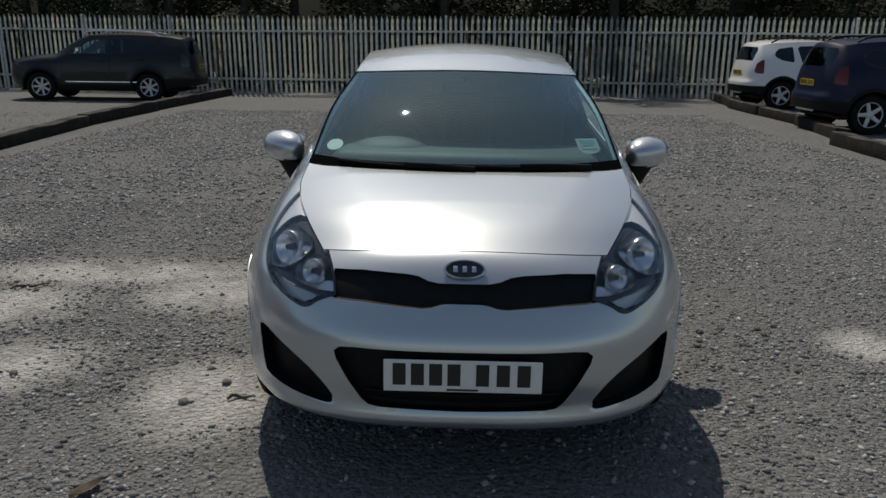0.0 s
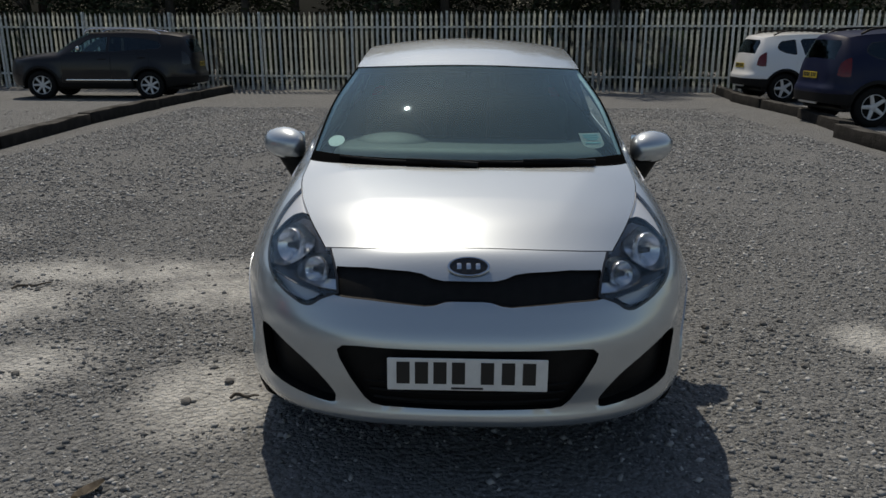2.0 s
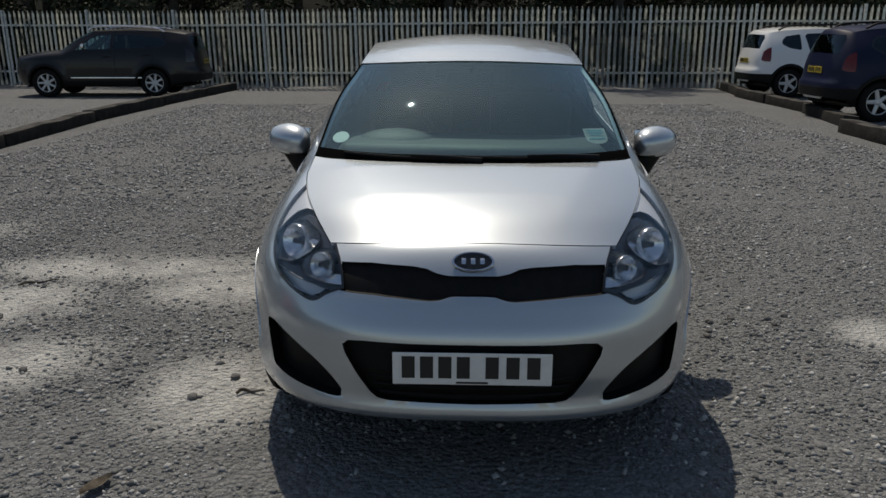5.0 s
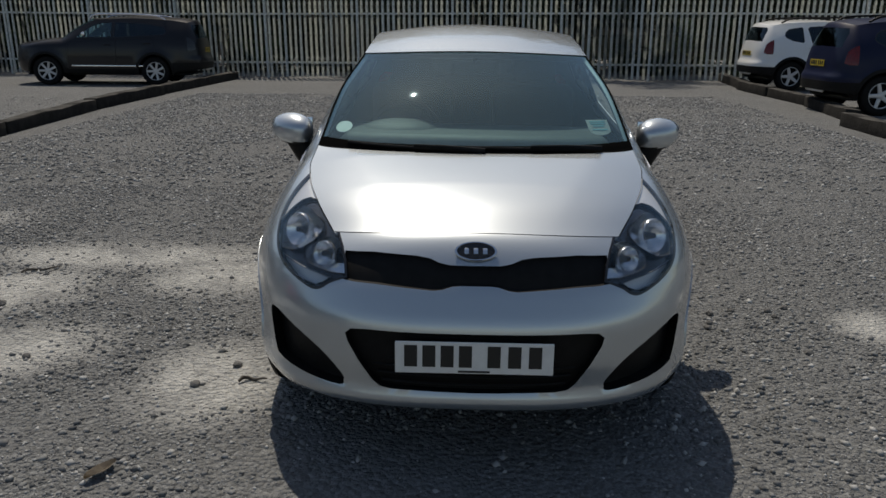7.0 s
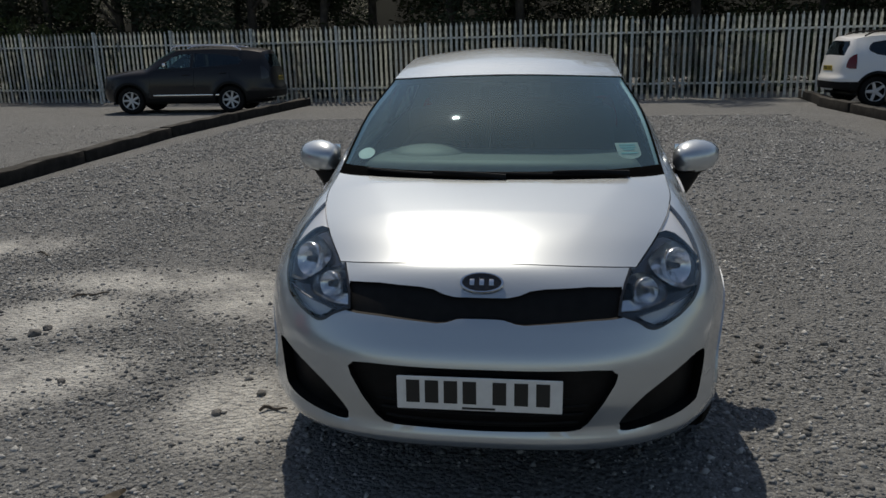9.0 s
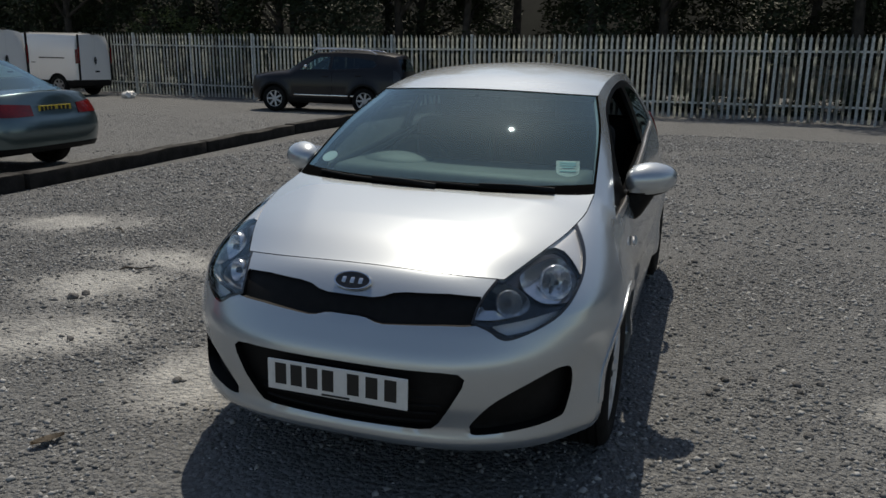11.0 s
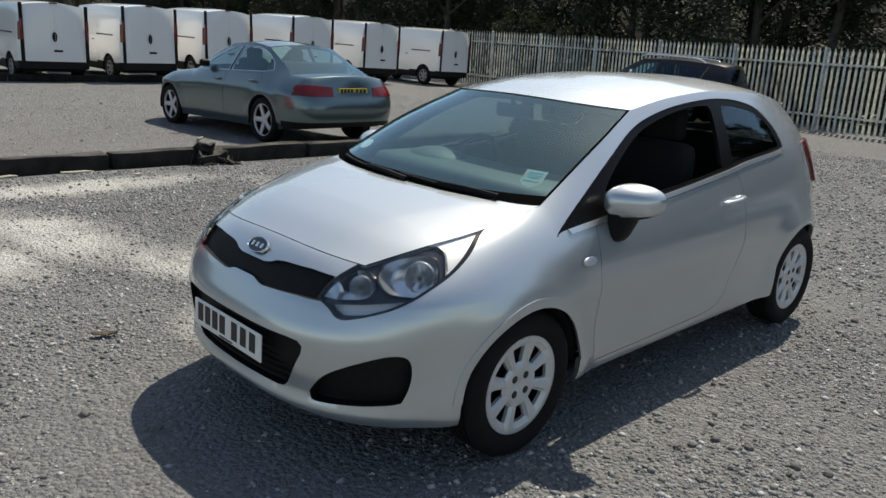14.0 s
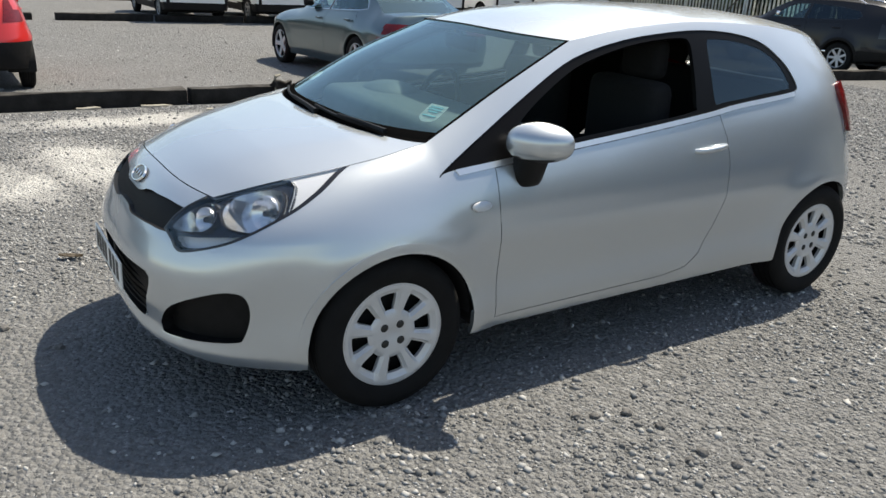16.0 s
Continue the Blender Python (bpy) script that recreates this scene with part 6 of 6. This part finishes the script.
def bank():
    """A slope added to close the view behind the trees, near-black for the wood's shade."""
    bm = bmesh.new()

    def slope(points):
        rows = []
        for i, (x, y, ux, uy) in enumerate(points):
            rows.append([bm.verts.new((x + 16 * f * ux, y + 16 * f * uy, -1.2 + 14 * f**0.75 + 0.7 * noise.noise((i * 0.6, f * 4, x * 0.01)))) for f in np.linspace(0, 1, 10)])
        for a, b in zip(rows, rows[1:]):
            for k in range(9):
                bm.faces.new((a[k], b[k], b[k + 1], a[k + 1]))
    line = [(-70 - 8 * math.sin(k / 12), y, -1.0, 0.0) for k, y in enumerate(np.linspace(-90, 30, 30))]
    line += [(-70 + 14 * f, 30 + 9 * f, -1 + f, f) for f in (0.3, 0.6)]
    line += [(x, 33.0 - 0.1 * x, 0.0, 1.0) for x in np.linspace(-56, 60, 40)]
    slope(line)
    ob = link_mesh("wooded_bank", bm, material("shade_backdrop", (0.014, 0.017, 0.010), 0.95, vary=0.6, scale=0.5, bump=0.8, bump_scale=3))
    tagged(ob, "dark bank added behind the trees to hide the sky, its shade painted in", "bank", kind="structure")


bank()


# ---- loose stones ----
def stones(name, count, region, size, mat, label, seed):
    """Angular stones strewn over a region, joined as one mesh."""
    rg = np.random.RandomState(seed)
    base = np.array([(1, 0, 0), (-1, 0, 0), (0, 1, 0), (0, -1, 0), (0, 0, 1), (0, 0, -1)], float)
    tri = np.array([(0, 2, 4), (2, 1, 4), (1, 3, 4), (3, 0, 4), (2, 0, 5), (1, 2, 5), (3, 1, 5), (0, 3, 5)])
    x0, x1, y0, y1 = region
    x, y = rg.uniform(x0, x1, count), rg.uniform(y0, y1, count)
    # loose stone lies in drifts; little is left on worn, dusty places and in the car's shadow
    worn = np.full(count, 9.0)
    for px, py, rx, ry, turn in PATCHES + SHADOW_CLEARED:
        ca, sa = math.cos(radians(turn)), math.sin(radians(turn))
        u, v = ((x - px) * ca + (y - py) * sa) / rx, (-(x - px) * sa + (y - py) * ca) / ry
        worn = np.minimum(worn, np.hypot(u, v))
    drift = np.array([noise.noise((u * 0.8, v * 0.8, seed)) + 0.5 * noise.noise((u * 2.3, v * 2.3, seed + 5.0)) for u, v in zip(x, y)])
    chance = np.clip(0.62 + 0.9 * drift, 0.16, 1.0) * np.clip((worn - 0.55) / 0.6, 0.07, 1.0)
    keep = rg.uniform(0, 1, count) < chance
    x, y = x[keep], y[keep]
    count = len(x)
    s = np.minimum(size * (0.5 + rg.pareto(3.4, count)), size * 2.0)[:, None, None]
    p = base[None] * s * rg.uniform(0.6, 1.2, (count, 1, 3)) * np.array([1, 1, 0.75]) + rg.normal(0, 0.17, (count, 6, 3)) * s
    a = rg.uniform(0, 6.28, count)
    c, d = np.cos(a)[:, None], np.sin(a)[:, None]
    q = np.stack([p[:, :, 0] * c - p[:, :, 1] * d, p[:, :, 0] * d + p[:, :, 1] * c, p[:, :, 2]], -1)
    z = np.array([g(u, v) for u, v in zip(x, y)])
    q += np.stack([x, y, z + s[:, 0, 0] * 0.12], -1)[:, None, :]
    f = (tri[None] + 6 * np.arange(count)[:, None, None]).reshape(-1, 3)
    me = bpy.data.meshes.new(name)
    me.vertices.add(count * 6)
    me.vertices.foreach_set("co", q.reshape(-1))
    me.loops.add(len(f) * 3)
    me.loops.foreach_set("vertex_index", f.reshape(-1))
    me.polygons.add(len(f))
    me.polygons.foreach_set("loop_start", np.arange(len(f)) * 3)
    me.update(calc_edges=True)
    me.materials.append(mat)
    tagged(new(name, me), label, "gravel", kind="stuff")


def stone_material():
    m = material("loose_stone", (0.2, 0.2, 0.2), 0.9, spec=0.25)
    nt = m.node_tree
    geo, ramp = nt.nodes.new("ShaderNodeNewGeometry"), nt.nodes.new("ShaderNodeValToRGB")
    e = ramp.color_ramp.elements
    e[0].color, e[1].color = (0.12, 0.124, 0.127, 1), (0.46, 0.466, 0.463, 1)
    mid = e.new(0.66)
    mid.color = (0.235, 0.241, 0.243, 1)
    nt.links.new(geo.outputs["Random Per Island"], ramp.inputs["Fac"])
    nt.links.new(ramp.outputs["Color"], nt.nodes["Principled BSDF"].inputs["Base Color"])
    return m


STONE = stone_material()
stones("gravel_stones", 150000, (-4.6, 4.0, -1.5, 4.6), 0.0098, STONE, "loose grey crushed stone on the yard", 3)
stones("gravel_chips", 80000, (-4.6, 3.6, -1.5, 3.6), 0.0058, STONE, "fine grey stone chips between the larger stones", 6)
stones("far_gravel_stones", 105000, (-6.0, 5.4, 4.6, 15.0), 0.0145, STONE, "loose grey crushed stone on the yard", 4)
stones("bay_gravel_stones", 26000, (-6.1, -4.6, -2.0, 5.0), 0.0105, STONE, "loose grey crushed stone beside the timbers", 7)
stones("yard_gravel_stones", 22000, (-19.5, -6.9, -3.5, 14.0), 0.012, STONE, "loose grey crushed stone on the parking bays", 9)


# ---- small things on the yard ----
def crumpled_bag():
    bm = bmesh.new()
    bmesh.ops.create_icosphere(bm, subdivisions=4, radius=0.24)
    for v in bm.verts:
        n = 0.10 * noise.noise(v.co * 7) + 0.06 * noise.noise(v.co * 17)
        v.co = v.co * (1 + n * 2.2)
        v.co.z = max(-0.12, v.co.z * 0.62)
    ob = link_mesh("rubbish_bag", bm, material("thin_plastic", (0.72, 0.73, 0.72), 0.4, vary=0.15, scale=9))
    ob.matrix_world = pose(-17.8, 19.9, g(-17.8, 19.9) + 0.1, 0, 0, 25)
    tagged(ob, "crumpled white plastic bag lying by the fence", "litter")


crumpled_bag()
TWIG = material("dead_twig", (0.10, 0.085, 0.07), 0.9, vary=0.4, scale=30)
DRYLEAF = material("dry_leaf", (0.25, 0.21, 0.16), 0.8, vary=0.4, scale=40)


def twig(x, y, a, length):
    pts = [(f * length - length / 2, 0.02 * math.sin(f * 5), 0.012 + 0.008 * math.sin(f * 9)) for f in np.linspace(0, 1, 7)]
    ob = link_mesh("twig", tube_bm(pts, [0.007, 0.008, 0.008, 0.007, 0.006, 0.005, 0.003], 6), TWIG)
    ob.matrix_world = pose(x, y, g(x, y), 0, 0, a)
    tagged(ob, "short dead twig lying on the gravel", "twig", "twigs on the gravel")


for x, y, a, l in ((-2.64, 2.1, 35, 0.22), (-0.95, 0.69, 20, 0.12), (-3.55, 3.0, -25, 0.2)):
    twig(x, y, a, l)


def dry_leaf(x, y, a):
    bm = bmesh.new()
    rows = []
    for f in np.linspace(0, 1, 9):
        w = 0.028 * math.sin(math.pi * min(1, f * 0.95 + 0.03)) ** 0.8
        z = 0.014 + 0.02 * (f - 0.5) ** 2
        rows.append([bm.verts.new(((f - 0.5) * 0.13, -w, z + 0.014)), bm.verts.new(((f - 0.5) * 0.13, 0, z)), bm.verts.new(((f - 0.5) * 0.13, w, z + 0.012))])
    for p, q in zip(rows, rows[1:]):
        for i in range(2):
            bm.faces.new((p[i], q[i], q[i + 1], p[i + 1]))
    bmesh.ops.solidify(bm, geom=bm.faces[:], thickness=0.0015)
    ob = link_mesh("dry_leaf", bm, DRYLEAF)
    ob.matrix_world = pose(x, y, g(x, y), 0, 0, a)
    tagged(ob, "curled brown dry leaf on the gravel", "leaf")


dry_leaf(-1.29, -0.04, 62)


def big_stone(x, y, s, seed):
    rg = random.Random(seed)
    bm = bmesh.new()
    bmesh.ops.create_icosphere(bm, subdivisions=2, radius=s)
    for v in bm.verts:
        v.co *= 1 + 0.35 * noise.noise(v.co / s * 1.3 + Vector((seed, 0, 0)))
        v.co.z *= 0.7
    ob = link_mesh("loose_rock", bm, material("dark_rock", (0.15, 0.148, 0.145), 0.85, vary=0.4, scale=30, bump=0.5, bump_scale=90), smooth=False)
    ob.matrix_world = pose(x, y, g(x, y) + s * 0.35, 0, 0, rg.uniform(0, 360))
    tagged(ob, "single dark stone lying on the gravel", "stone", "larger stones on the gravel")


for k, (x, y, s) in enumerate(((-2.58, 1.44, 0.034), (-2.56, 1.53, 0.026), (-1.19, 0.64, 0.022), (-1.06, 0.84, 0.022), (-2.06, 0.88, 0.02), (1.30, 1.60, 0.022), (1.63, 1.11, 0.02), (-0.22, -0.23, 0.02), (-0.51, -0.42, 0.022), (1.23, 1.40, 0.02), (1.26, 1.47, 0.018), (1.43, 1.65, 0.02), (1.63, 1.66, 0.022), (1.64, 1.58, 0.018), (1.74, 1.71, 0.02), (1.10, 3.85, 0.026))):
    big_stone(x, y, s, k)


def weed_clump():
    """A broken timber end with grass and a pale splinter beside the sleepers."""
    ob = empty("broken_timber", pose(-6.12, 3.1, g(-6.12, 3.1), 0, 0, 6), "splintered dark end of an old timber with weeds", "timber")
    bm = join_bm(box_bm((0.20, 0.40, 0.15), (-0.02, 0, 0.07), 0.03), box_bm((0.24, 0.22, 0.10), (-0.10, -0.06, 0.20), 0.03), box_bm((0.16, 0.16, 0.06), (0.10, 0.16, 0.03), 0.02))
    bmesh.ops.subdivide_edges(bm, edges=bm.edges[:], cuts=2)
    for v in bm.verts:
        v.co += Vector((noise.noise(v.co * 9), noise.noise(v.co * 9 + Vector((5, 0, 0))), noise.noise(v.co * 9 + Vector((0, 5, 0))))) * 0.08
    part("chunk", bm, SLEEPER, ob)
    for a, b, r in (((0.10, -0.20, 0.01), (0.15, -0.04, 0.03), 0.016), ((0.12, 0.12, 0.02), (0.22, 0.26, 0.01), 0.018), ((0.07, 0.02, 0.08), (0.16, 0.10, 0.03), 0.02)):
        part("shard", tube_bm([a, tuple((p + q) / 2 + 0.008 for p, q in zip(a, b)), b], [r, r * 1.2, r * 0.4], 6), SLEEPER, ob)
    pale = material("pale_wood", (0.42, 0.38, 0.30), 0.8, vary=0.3, scale=20)
    part("splinter", tube_bm([(-0.16, -0.12, 0.23), (-0.15, -0.10, 0.30), (-0.14, -0.04, 0.315)], [0.016, 0.022, 0.012], 6), pale, ob, "pale splinter")
    part("splinter", tube_bm([(-0.05, -0.16, 0.22), (0.0, -0.17, 0.16), (0.04, -0.18, 0.11)], [0.012, 0.015, 0.006], 6), pale, ob, "pale splinter")
    rg = random.Random(8)
    verts, faces = [], []
    for k in range(46):
        x, y, a = rg.gauss(-0.05, 0.10), rg.gauss(-0.05, 0.16), rg.uniform(0, 6.28)
        h, w = rg.uniform(0.08, 0.2), 0.006
        i = len(verts)
        verts += [(x - w * math.cos(a), y - w * math.sin(a), 0), (x + w * math.cos(a), y + w * math.sin(a), 0), (x + 0.05 * math.sin(a), y + 0.05 * math.cos(a), h)]
        faces.append((i, i + 1, i + 2))
    me = bpy.data.meshes.new("grass_blades")
    me.from_pydata(verts, [], faces)
    me.materials.append(LEAF2)
    o = tagged(new("grass_blades", me), kind="stuff")
    o.parent = ob


weed_clump()


def wood_strip(x, y, a, length):
    """A thin pale strip against the foot of a timber, standing in for sunlight through a gap."""
    bm = bmesh.new()
    bmesh.ops.create_cube(bm, size=1)
    bmesh.ops.scale(bm, vec=(length, 0.045, 0.014), verts=bm.verts)
    bmesh.ops.subdivide_edges(bm, edges=bm.edges[:], cuts=3)
    for v in bm.verts:
        v.co.y *= 1 - 0.7 * abs(v.co.x / length * 2) ** 3
        v.co.z += 0.012 * noise.noise(v.co * 9) + 0.012
    ob = link_mesh("wood_strip", bm, GAPLIGHT)
    ob.matrix_world = pose(x, y, g(x, y) + 0.004, 8, 0, a)
    tagged(ob, "pale strip by the timbers, standing in for sunlight through a gap", "wood strip", "wood strips by the timbers")


# pale colour of the sunlit gaps under the timbers, painted on strips
GAPLIGHT = material("gap_light", (0.50, 0.47, 0.40), 0.85, vary=0.3, scale=18, bump=0.4, bump_scale=60)
for x, y, a, l in ((-6.20, 0.80, 91, 0.26), (-6.17, 1.52, 84, 0.34), (-5.72, 2.0, 35, 0.1)):
    wood_strip(x, y, a, l)
